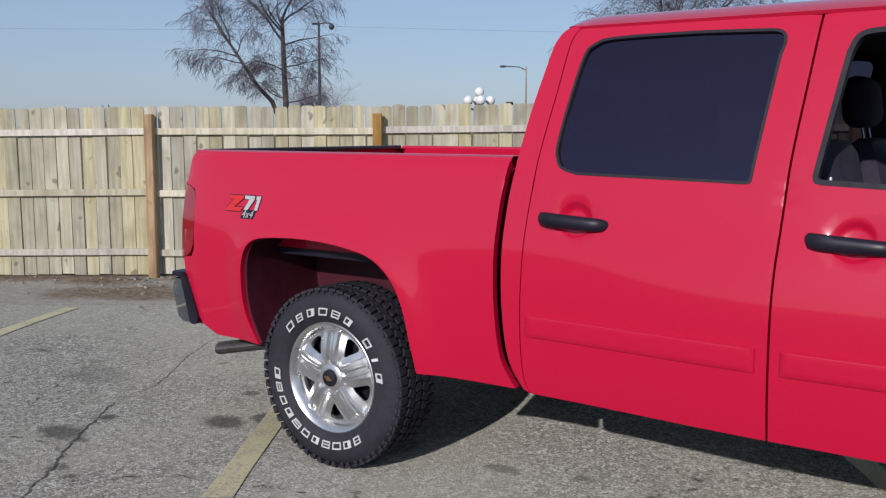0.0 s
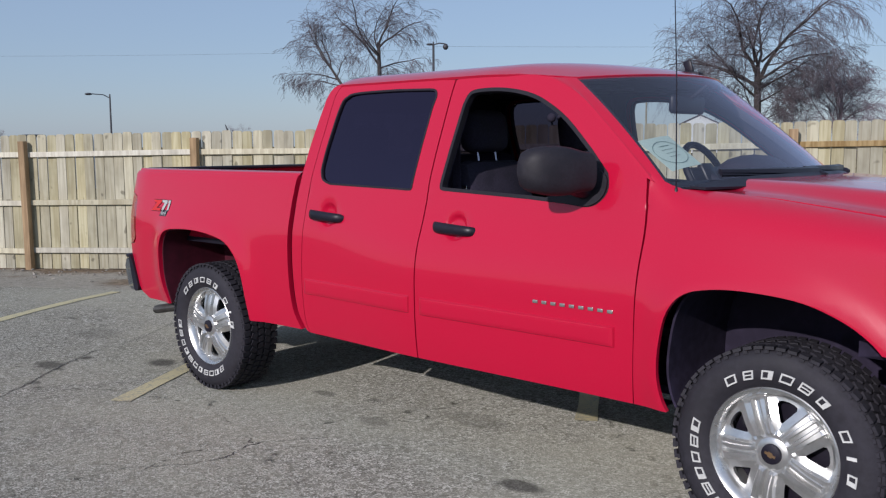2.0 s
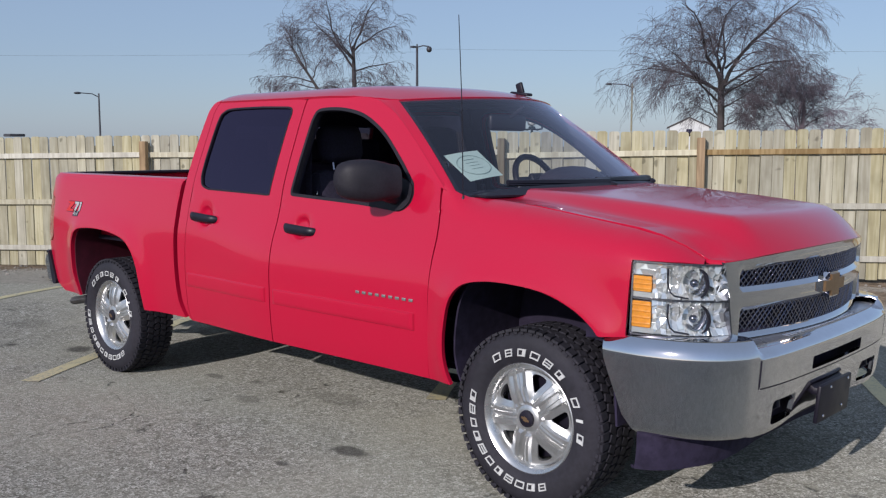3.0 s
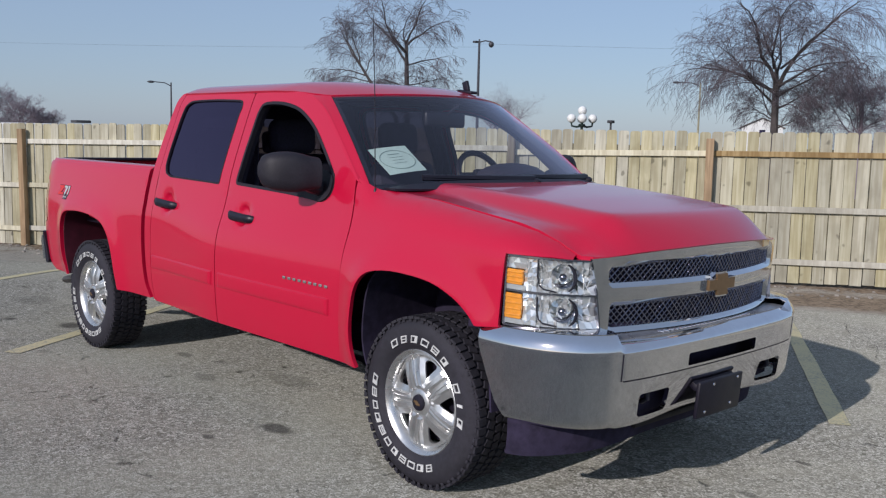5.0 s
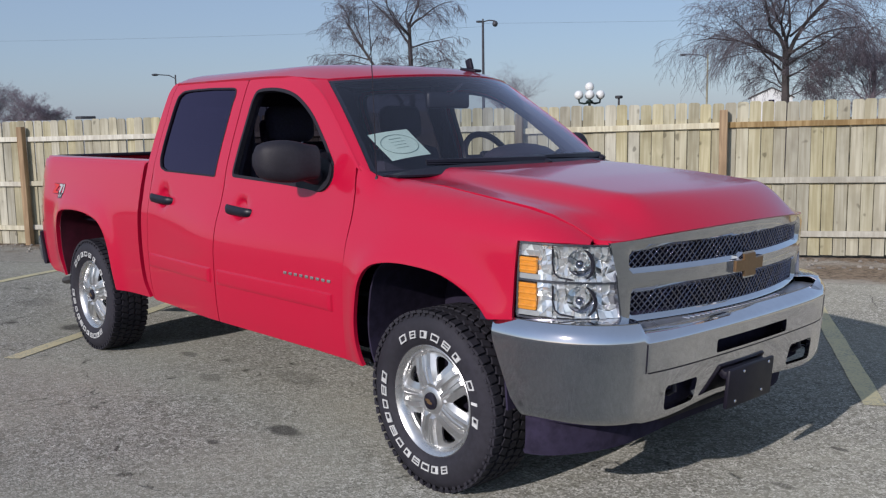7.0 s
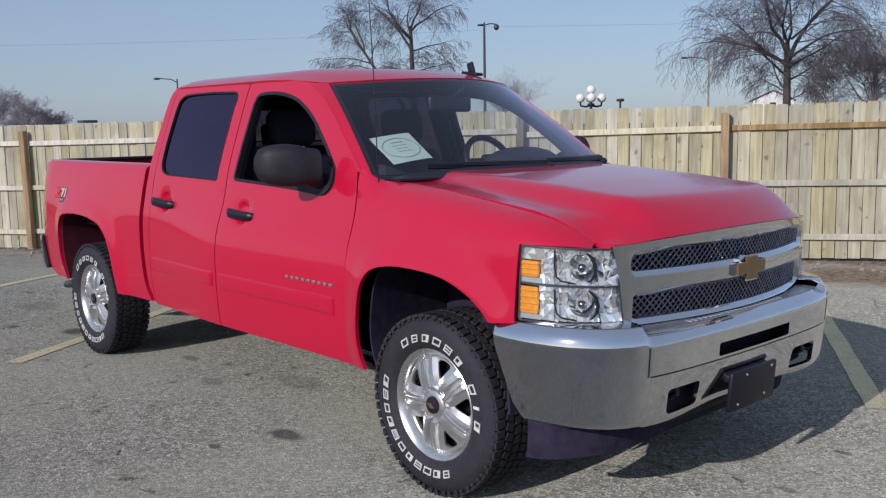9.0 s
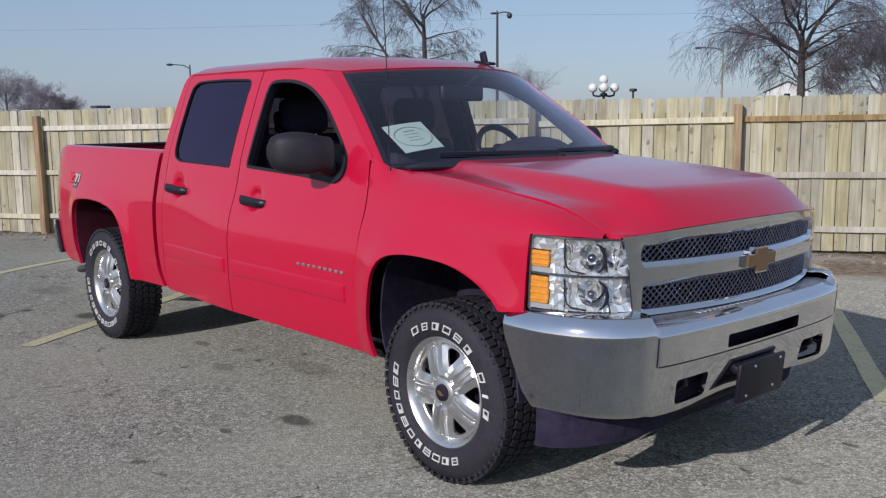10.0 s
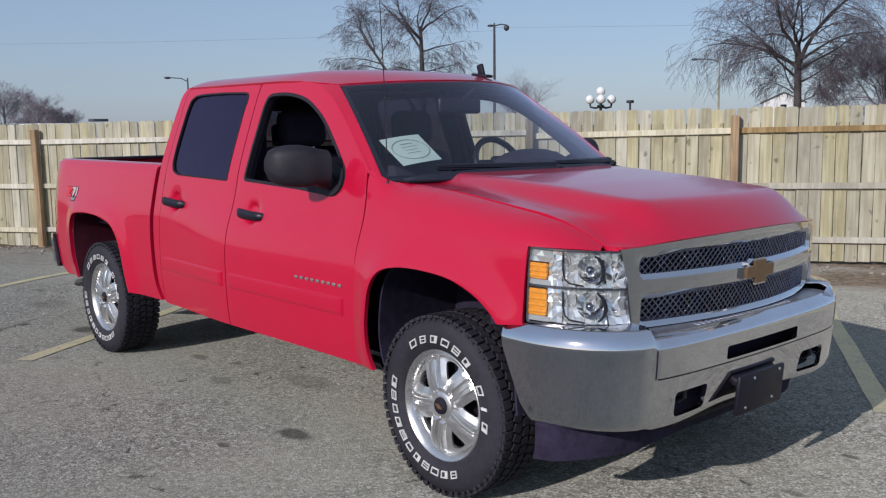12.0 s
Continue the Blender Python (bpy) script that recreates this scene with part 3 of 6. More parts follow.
cap = sheet(curve([(-0.962, 0.785), (-0.930, 0.775), (-0.885, 0.69), (-0.845, 0.585), (-0.852, 0.548), (-0.892, 0.546), (-0.912, 0.60), (-0.940, 0.70)], 4, True), [], lambda x, z: (x, -0.966 + 1.6 * max(0, -0.93 - x) ** 2, z - 0.006), 0.03, 0.06)[0]
for m in (lambda q: q, mirrored):
    part("end_cap", m(cap), BLACK, rbump, "black plastic bumper end")
# doors
rear_edge = curve([(0.985, 0.487), (0.955, 0.56), (0.943, 0.78), (0.950, 1.02), (0.962, 1.20), (0.985, 1.40), (1.02, 1.62), (1.045, 1.80), (1.080, 1.850)], 5)
B_LINE = curve([(1.875, 0.487), (1.872, 0.80), (1.875, 1.10), (1.885, 1.35), (1.91, 1.62), (1.93, 1.84)], 5)
R_WIN = curve([(1.050, 1.390), (1.075, 1.337), (1.145, 1.314)], 3) + curve([(1.67, 1.303), (1.754, 1.301), (1.771, 1.315)], 3) + curve([(1.818, 1.715), (1.829, 1.760), (1.822, 1.788), (1.797, 1.803), (1.75, 1.807)], 4) + curve([(1.58, 1.812), (1.48, 1.813), (1.225, 1.809), (1.145, 1.790), (1.105, 1.740), (1.068, 1.55), (1.050, 1.42)], 4)
F_WIN = curve([(1.956, 1.335), (1.962, 1.313), (1.987, 1.306)], 3) + curve([(2.50, 1.285), (2.70, 1.272), (2.82, 1.263), (2.885, 1.295), (2.912, 1.345), (2.90, 1.405)], 4) + curve([(2.80, 1.505), (2.65, 1.635), (2.52, 1.715), (2.40, 1.762), (2.25, 1.788), (2.10, 1.79), (2.04, 1.772), (2.015, 1.72)], 4)
F_EDGE = curve([(3.100, 0.487), (3.106, 0.80), (3.108, 1.15), (3.094, 1.36)], 4)
A_EDGE = curve([(3.085, 1.39), (3.02, 1.448), (2.93, 1.525), (2.80, 1.635), (2.68, 1.732), (2.58, 1.792), (2.48, 1.828), (2.30, 1.852)], 4)
door_r_out = [(x + 0.004, z) for x, z in rear_edge] + [(1.5, 1.858)] + [(x - 0.004, z) for x, z in reversed(B_LINE)]
door_f_out = list(reversed([(x + 0.004, z) for x, z in B_LINE])) + [(p[0] - 0.004, p[1]) for p in F_EDGE] + A_EDGE + [(2.10, 1.856)]


def at_depth(f, d):
    def g(u, v):
        x, y, z = f(u, v)
        return x, y + d, z
    return g


def handle(x, z):
    """A pull handle standing off the door on its two ends."""
    rows = []
    for t in np.linspace(-1, 1, 17):
        e = math.sqrt(max(0.0, 1 - abs(t) ** 9))
        lift = 0.034 * (1 - abs(t) ** 5) - 0.004
        hx, hz = x + 0.142 * t, z - 0.006 * t
        y0 = -half_width(z) - lift
        rh, rw = 0.026 * (0.38 + 0.62 * e) * (1.0 - 0.10 * t), 0.016 * (0.4 + 0.6 * e)
        rows.append([(hx, y0 + rw * math.cos(a), hz + rh * math.sin(a)) for a in np.linspace(0, 2 * math.pi, 12, endpoint=False)])
    s = loft(rows, True)
    s[1].append(tuple(reversed(range(12)))), s[1].append(tuple(range(16 * 12, 17 * 12)))
    return s[0], [tuple(reversed(f)) for f in s[1]]


def moulding(x0, x1, z0, z1):
    def f(x, z):
        a = min((x - x0), (x1 - x)) / 0.03
        b = min((z - z0), (z1 - z)) / 0.016
        k = max(0.0, min(1.0, a, b))
        bx, by, bz = door_map(x, z)
        return bx, by + 0.004 - 0.019 * math.sqrt(1 - (1 - k) ** 2), bz
    return sheet([(x0, z0), (x1, z0), (x1, z1), (x0, z1)], [], f, 0.011, 0.004)[0]


for name, out, win, hx, mold, pane in (("rear_door", door_r_out, R_WIN, (1.148, 1.147), (0.965, 1.835, 0.705, 0.797), TINT), ("front_door", door_f_out, F_WIN, (2.088, 1.130), (1.905, 3.018, 0.705, 0.797), CLEAR)):
    rx, rz = RECESS[0] if pane is TINT else RECESS[1]
    rings = [[(rx + k * 0.060 * math.cos(a), rz + k * 0.056 * math.sin(a)) for a in np.linspace(0, 2 * math.pi, 29)] for k in (0.55, 0.75, 0.9, 1.05, 1.25)]
    f_roll, turn1, turn2 = rolled(door_map, out)
    o, i = sheet(out, [win], f_roll, 0.045, 0.035, rings + turn1 + turn2)
    seal_o, _ = sheet(win, [offset_loop(win, 0.010 if pane is TINT else 0.017)], at_depth(door_map, -0.002), 0.02, 0.03)
    pane_o, _ = sheet(offset_loop(win, 0.005), [], at_depth(door_map, 0.010), 0.09, 0.005)
    inner_win = offset_loop(win, -0.012)
    t_o, _ = sheet(out, [inner_win], at_depth(door_map, 0.05), 0.07, 0.02)
    for side in (0, 1):
        m = mirrored if side else (lambda q: q)
        d = part(name, m(o), RED, truck)
        part("door_lining", m(t_o), TRIM, d, "dark plastic door lining")
        part("window_seal", m(seal_o), MATT_BLACK, d, "black rubber window seal")
        if pane is TINT:
            part("window_pane", m(pane_o), pane, d, "dark tinted glass")
        part("door_handle", m(handle(*hx)), BLACK, d, "black pull handle")
        part("side_moulding", m(moulding(*mold)), RED, d)
        if name == "front_door":
            for k in range(9):
                bx = 2.612 + k * 0.0478
                s = box((0.027, 0.006, 0.015), (bx, door_map(bx, 0.85)[1] - 0.003, 0.852), 0.0025, 2)
                part("badge_bar", m(s), BADGE, d, "small chrome badge block")
# rear cab pillar, sills
o, i = sheet([(x + 0.028, z) for x, z in gap_bed[:-1]] + curve([(0.893, 1.36), (0.925, 1.55), (0.962, 1.72), (0.982, 1.800), (1.018, 1.846), (1.08, 1.862)], 4) + [(x, z) for x, z in reversed(rear_edge)], [], door_map, 0.04, 0.03)
both("cab_corner", o, RED, truck), both("corner_lining", i, TRIM, truck)
sill = []
for x in np.linspace(0.98, 3.16, 20):
    sill.append([(x, -0.76, 0.46), (x, -0.85, 0.455), (x, -0.885, 0.465), (x, -0.900, 0.486), (x, -0.88, 0.50)])
both("sill", thick(loft([list(reversed(r)) for r in sill]), 0.004), BLACK, truck)
# roof and pillars
def roof_z(x, y):
    q = abs(y) / 0.755
    z = 1.919 - 0.064 * q ** 7.0
    front = 2.832 - 0.225 * (y / 0.698) ** 2
    fall = max(0.0, z - 1.849 + 0.027 * (y / 0.698) ** 2)
    z -= fall * max(0, 1 - (front - x) / 0.50) ** 2 if x > front - 0.50 else 0
    z -= 0.040 * max(0, 1 - (x - 0.965) / 0.13) ** 2 if x < 1.095 else 0
    return x, y, z


roof_front = [(2.832 - 0.225 * (y / 0.698) ** 2, y) for y in np.linspace(-0.698, 0.698, 25)]
roof_out = [(1.07, -0.755), (2.25, -0.757), (2.48, -0.745), (2.57, -0.722)] + roof_front + [(2.57, 0.722), (2.48, 0.745), (2.25, 0.757), (1.07, 0.755), (1.00, 0.70), (0.968, 0.3), (0.968, -0.3), (1.00, -0.70)]
o, i = sheet(roof_out, [], lambda x, y: (x, tuck(y, 1.85), roof_z(x, y)[2]), 0.06, 0.014)
part("roof", o, RED, truck)
part("headliner", moved(i, Matrix.Translation((0.03, 0, -0.022)) @ Matrix.Diagonal((0.97, 0.955, 1, 1))), HEADLINER, truck, "pale grey headliner")
# cab back with its window
bw_hole = [(-0.62, 1.42), (0.62, 1.42), (0.60, 1.72), (-0.60, 1.72)]
back_f = lambda u, v: (0.895 + 0.085 * ramp(1.36, 1.83, v) + 0.02 * (u / 0.75) ** 2, -u, v)
o, i = sheet([(-0.86, 0.50), (0.86, 0.50), (0.87, 1.36), (0.80, 1.62), (0.70, 1.85), (-0.70, 1.85), (-0.80, 1.62), (-0.87, 1.36)], [bw_hole], back_f, 0.09, 0.04)
part("cab_back", o, RED, truck), part("cab_back_lining", i, TRIM, truck)
part("rear_window", sheet(offset_loop(bw_hole, -0.01), [], lambda u, v: (back_f(u, v)[0] + 0.015, -u, v), 0.15, 0.005)[0], TINT, truck, "dark tinted rear window")


def screen(u, v):
    """u across, v up the slope, both 0 to 1 at the edges of the windscreen."""
    yb, yt = 0.862 * u, 0.698 * u
    b = Vector((3.175 + 0.18 * (1 - u * u), yb, 1.345))
    t = Vector((2.830 - 0.225 * u * u, yt, 1.844 - 0.027 * u * u))
    p = b.lerp(t, v)
    k = 4 * v * (1 - v)
    return p.x + 0.012 * k, tuck(p.y * (1 + 0.012 * k), p.z), p.z + 0.018 * k


part("windscreen", sheet([(-1, 0), (1, 0), (1, 1), (-1, 1)], [], screen, 0.08, 0.006)[0], SCREEN, truck, "clear windscreen").visible_shadow = False
ws_border, _ = sheet([(-1.005, -0.01), (1.005, -0.01), (1.005, 1.01), (-1.005, 1.01)], [[(-0.965, 0.05), (0.965, 0.05), (0.965, 0.982), (-0.965, 0.982)]], lambda u, v: tuple(Vector(screen(u, v)) - Vector((0.008, 0, 0.010))), 0.05, 0.003)
part("screen_border", ws_border, BLACK, truck, "black ceramic border")
pil = []
A2 = [q for q in A_EDGE if q[0] > 2.44]
for k in range(25):
    t = k / 24
    a = A2[min(len(A2) - 1, int(round(t * (len(A2) - 1))))]
    p = Vector(door_map(a[0], a[1]))
    q = Vector(screen(-1.0, t)) + Vector((0.001, -0.003, 0.001))
    mid = (p + q) / 2 + Vector((-0.004, -0.012, -0.003)) * (0.15 + 0.85 * t)
    pil.append([tuple(p), tuple(p.lerp(mid, 0.62) + Vector((0.001, -0.006, 0.001))), tuple(mid), tuple(q.lerp(mid, 0.55) + Vector((0.001, -0.004, 0.001))), tuple(q), tuple(q + Vector((-0.03, 0.02, -0.03)))])
pil_s = loft([list(reversed(r)) for r in pil])
both("windscreen_pillar", thick((pil_s[0], [tuple(reversed(f)) for f in pil_s[1]]), 0.006), RED, truck)
both("pillar_lining", thick(moved((pil_s[0], [tuple(reversed(f)) for f in pil_s[1]]), pose(-0.014, 0.014, -0.014)), 0.01), TRIM, truck, "dark pillar trim")
# fenders
fend = [(3.110, 0.490), (3.235, 0.492)] + ARCH_F + [(4.05, 0.824), (4.150, 0.832), (4.153, 1.0), (4.159, 1.140), (4.25, 1.138), (4.33, 1.135), (4.385, 1.128)]
fend += [(x, fender_top(x)) for x in (4.375, 4.36, 4.33, 4.30, 4.25, 4.21, 4.1, 4.0, 3.9, 3.75, 3.6, 3.5, 3.4, 3.3, 3.22)] + [(3.18, 1.362), (3.14, 1.382), (3.10, 1.400)] + [(p[0] + 0.006, p[1]) for p in reversed(F_EDGE)]
f_roll, turn1, _ = rolled(fender_map, fend)
o, i = sheet(fend, [], f_roll, 0.032, 0.02, turn1)
both("front_fender", o, RED, truck), both("fender_lining", i, LINER, truck)


# hood
def hood_edge(x):
    return 0.80 - 0.9 * max(0.0, x - 4.16) ** 2 - 0.008


def hood_front(y):
    return 4.598 - 0.150 * (abs(y) / 0.75) ** 2.2


def hood_map(x, y):
    w = hood_edge(min(x, 4.39))
    q = min(1.0, abs(y) / w)
    ze = float(np.interp(x, [3.2, 3.6, 3.9, 4.21, 4.45, 4.7], [1.347, 1.318, 1.281, 1.242, 1.212, 1.185]))
    zc = float(np.interp(x, [3.2, 3.6, 4.0, 4.3, 4.5, 4.7], [1.392, 1.372, 1.343, 1.313, 1.288, 1.262]))
    k = 0.18 * (1 - q * q) + 0.82 * (1 - ramp(0.66, 0.86, q))
    z = ze + (zc - ze) * k
    d = hood_front(y) - x
    if d < 0.19:
        r = (0.19 - d) / 0.19
        z -= (z - 1.130 - 0.038 * (1 - (y / 0.75) ** 2)) * min(1.0, r) ** 1.75
    e = ramp(0.86, 1.0, q) * ramp(4.0, 4.2, x)
    z += (fender_top(min(x, 4.39)) + 0.006 - z) * e
    return x, y, z


xs = list(np.linspace(3.24, 4.385, 24))
hood_out = [(x, -hood_edge(x)) for x in xs] + [(hood_front(y) - 0.004, y) for y in np.linspace(-0.735, 0.735, 31)] + [(x, hood_edge(x)) for x in reversed(xs)] + [(3.245 + 0.15 * (1 - (y / 0.8) ** 2), y) for y in np.linspace(0.78, -0.78, 21)]
o, i = sheet(hood_out, [], hood_map, 0.03, 0.018)
part("hood", o, RED, truck), part("hood_lining", i, LINER, truck)
cowl = [[(3.19 + 0.15 * (1 - (y / 0.83) ** 2), y, 1.338), (3.240 + 0.15 * (1 - (y / 0.83) ** 2), y, 1.386 - 0.034 * (y / 0.8) ** 4), (3.30 + 0.15 * (1 - (y / 0.83) ** 2), y, 1.345)] for y in np.linspace(-0.82, 0.82, 25)]
part("cowl", thick(loft(cowl), -0.01), BLACK, truck, "black plastic cowl grille")


def wiper(y0, y1, v1):
    pts = []
    for t in np.linspace(0, 1, 9):
        y = y0 + (y1 - y0) * t
        p = Vector(screen(y / 0.82, 0.015 + v1 * t))
        pts.append(tuple(p + Vector((0.024, 0, 0.042 - 0.016 * t))))
    arm = tube(pts, [0.024 - 0.012 * t for t in np.linspace(0, 1, 9)], 6)
    blade = tube([tuple(Vector(p) + Vector((0.004, 0, -0.012))) for p in pts[2:]], 0.008, 6)
    knob = ball(0.028, (pts[0][0] + 0.01, pts[0][1], pts[0][2] - 0.012), (1.5, 1.2, 0.7), 10)
    return join(arm, blade, knob)


part("wiper", wiper(0.10, -0.58, 0.055), BLACK, truck), part("wiper", wiper(0.66, 0.02, 0.055), BLACK, truck)
part("antenna", join(tube([(3.20, -0.862, 1.335), (3.195, -0.868, 1.78), (3.18, -0.875, 2.18)], [0.0028, 0.0024, 0.0018], 6), moved(lathe([(0.0, 0.016), (0.004, 0.015), (0.008, 0.004), (0.010, -0.01)], 12), pose(3.20, -0.862, 1.338, 90, 0, 0))), BLACK, truck, "thin black whip antenna")
part("roof_aerial", join(moved(box((0.13, 0.06, 0.018), (0, 0, 0), 0.008), pose(2.60, 0.33, 1.892, 0, 7, 0)), moved(box((0.046, 0.022, 0.068), (0, 0, 0.032), 0.008), pose(2.60, 0.33, 1.894, 0, -18, 0))), BLACK, truck, "small black roof aerial")
# grille
def grille_map(y, z):
    return 4.580 - 0.118 * (abs(y) / 0.70) ** 2.0 - 0.05 * (0.98 - z), y, z


def rounded(y0, y1, z0, z1, r, slant=0.0):
    pts = []
    for cy, cz, a0 in ((y1 - r, z1 - r, 0), (y0 + r, z1 - r, 90), (y0 + r, z0 + r, 180), (y1 - r, z0 + r, 270)):
        for k in range(5):
            a = radians(a0 + 22.5 * k)
            pts.append((cy + r * math.cos(a), cz + r * math.sin(a)))
    return pts


def slot(hw, z0, z1, arch):
    return [(y, z + (arch * (1 - (y / hw) ** 2) if z > (z0 + z1) / 2 else 0)) for y, z in resample(rounded(-hw, hw, z0, z1, 0.018), 0.06)]


up_hole, low_hole = slot(0.645, 1.030, 1.092, 0.020), slot(0.632, 0.842, 0.932, 0.008)
gr_out = [(-0.686, 0.822)] + [(y, 0.822) for y in np.linspace(-0.5, 0.5, 9)] + [(0.686, 0.822), (0.712, 1.0), (0.744, 1.134)] + [(y, 1.132 + 0.034 * (1 - (y / 0.738) ** 2)) for y in np.linspace(0.65, -0.65, 13)] + [(-0.744, 1.134), (-0.712, 1.0)]


def grille_face(y, z):
    x, _, _ = grille_map(y, z)
    lip = 0.0
    for h, hw in (((1.030, 1.092 + 0.020 * (1 - (y / 0.645) ** 2)), 0.645), ((0.842, 0.932 + 0.008 * (1 - (y / 0.632) ** 2)), 0.632)):
        d = max(h[0] - z, z - h[1], abs(y) - hw)
        lip -= 0.018 * math.exp(-(max(0, d) / 0.009) ** 2)
    return x + lip + 0.004 * math.exp(-((z - 0.99) / 0.05) ** 2), y, z


o, i = sheet(gr_out, [up_hole, low_hole], grille_face, 0.018, 0.04)
grille = part("grille", o, BRIGHT_CHROME, truck, "chrome grille surround with a wide middle bar")
part("grille_backing", sheet(offset_loop(gr_out, 0.01), [], lambda y, z: (grille_map(y, z)[0] - 0.055, y, z), 0.1, 0.01)[0], LINER, grille)
for z0, z1, hw in ((1.026, 1.118, 0.655), (0.838, 0.944, 0.642)):
    bars = []
    pitch, hgt = 0.029, z1 - z0
    for sgn in (1, -1):
        y = -hw - hgt
        while y < hw + hgt:
            t0, t1 = max(0.0, (-hw - y) / hgt if sgn > 0 else (y - hw) / hgt), min(1.0, (hw - y) / hgt if sgn > 0 else (y + hw) / hgt)
            if t1 - t0 > 0.08:
                pts = []
                for t in (t0, (t0 + t1) / 2, t1):
                    yy, zz = y + sgn * hgt * t, z0 + hgt * t
                    pts.append((grille_map(yy, zz)[0] - 0.022, yy, zz))
                bars.append(tube(pts, 0.0036, 6, False))
            y += pitch
    part("grille_mesh", join(*bars), MESH_CHROME, grille, "smoked chrome diamond mesh", 60)
emb = [(-0.105, -0.022), (-0.042, -0.022), (-0.035, -0.048), (0.050, -0.048), (0.044, -0.022), (0.105, -0.022), (0.105, 0.024), (0.042, 0.024), (0.035, 0.048), (-0.050, 0.048), (-0.044, 0.024), (-0.105, 0.024)]
part("emblem_frame", sheet([(y * 1.10, 0.988 + z * 1.16) for y, z in emb], [], lambda y, z: (grille_map(y, z)[0] + 0.020, y, z), 0.03, 0.03)[0], BRIGHT_CHROME, grille)
part("emblem", sheet([(y, 0.988 + z) for y, z in emb], [], lambda y, z: (grille_map(y, z)[0] + 0.028, y, z), 0.03, 0.02)[0], GOLD, grille, "plain gold emblem plate")

# headlights
HL_PLAN = [Vector(p) for p in curve([(4.160, -0.956), (4.24, -0.934), (4.315, -0.895), (4.38, -0.842), (4.432, -0.776), (4.476, -0.694)], 6)]
_cum = [0.0]
for a, b in zip(HL_PLAN, HL_PLAN[1:]):
    _cum.append(_cum[-1] + (b - a).length)
HL_LEN = _cum[-1]


def along(line, cum, s):
    s = max(0.0, min(cum[-1] - 1e-6, s))
    k = max(i for i in range(len(cum) - 1) if cum[i] <= s)
    t = (s - cum[k]) / (cum[k + 1] - cum[k])
    d0 = (line[k + 1] - line[max(0, k - 1)]).normalized()
    d1 = (line[min(len(line) - 1, k + 2)] - line[k]).normalized()
    d = d0.lerp(d1, t).normalized()
    return line[k].lerp(line[k + 1], t), Vector((d.y, -d.x))


def hl_map(depth):
    def f(s, z):
        """The inner edge leans outwards and sinks a little."""
        p, nrm = along(HL_PLAN, _cum, s * (1 - 0.26 * max(0.0, z - 0.85) * s / HL_LEN))
        p = p - nrm * (depth + (0.028 + 0.050 * max(0.0, 1 - s / HL_LEN) ** 2) * (z - 0.85))
        return p.x, p.y, z - 0.013 * s / HL_LEN
    return f


def hl_rect(s0, s1, z0, z1, d, r=0.012, step=0.05, depth=0.006):
    pts = rounded(s0, s1, z0, z1, r)
    return sheet(pts, [], hl_map(d), step, depth)[0]


def bowl(s, z, r, d):
    p, nrm = along(HL_PLAN, _cum, s)
    prof = [(r * k, -0.060 * (1 - k * k)) for k in np.linspace(0.12, 1, 9)]
    sh = lathe([(q, -h) for q, h in prof], 24)
    turn = Matrix.Rotation(math.atan2(nrm.y, nrm.x) - math.pi / 2, 4, "Z")
    at = p + nrm * (-d)
    return moved((sh[0], [tuple(reversed(f)) for f in sh[1]]), Matrix.Translation((at.x, at.y, z)) @ turn @ Matrix.Rotation(math.pi, 4, "Z"))


def facets(s0, s1, z0, z1, deep, cell, amp, seed):
    """A patchwork of small flat mirrors, each tilted its own way."""
    rd, P, F = random.Random(seed), [], []
    ns, nz = max(1, round((s1 - s0) / cell)), max(1, round((z1 - z0) / cell))

    def knot(a, b):
        js = rd.uniform(-0.38, 0.38) if 0 < a < ns else 0.0
        jz = rd.uniform(-0.38, 0.38) if 0 < b < nz else 0.0
        return s0 + (s1 - s0) * (a + js) / ns, z0 + (z1 - z0) * (b + jz) / nz
    net = [[knot(a, b) for b in range(nz + 1)] for a in range(ns + 1)]
    for a in range(ns):
        for b in range(nz):
            gs, gz, k = rd.uniform(-amp, amp), rd.uniform(-amp, amp), len(P)
            for (q, r), e in ((net[a][b], -gs - gz), (net[a + 1][b], gs - gz), (net[a + 1][b + 1], gs + gz), (net[a][b + 1], -gs + gz)):
                P.append(hl_map(deep(q, r) + e * 0.5)(q, r))
            F.append((k, k + 1, k + 2, k + 3))
    return thick((P, F), 0.004)


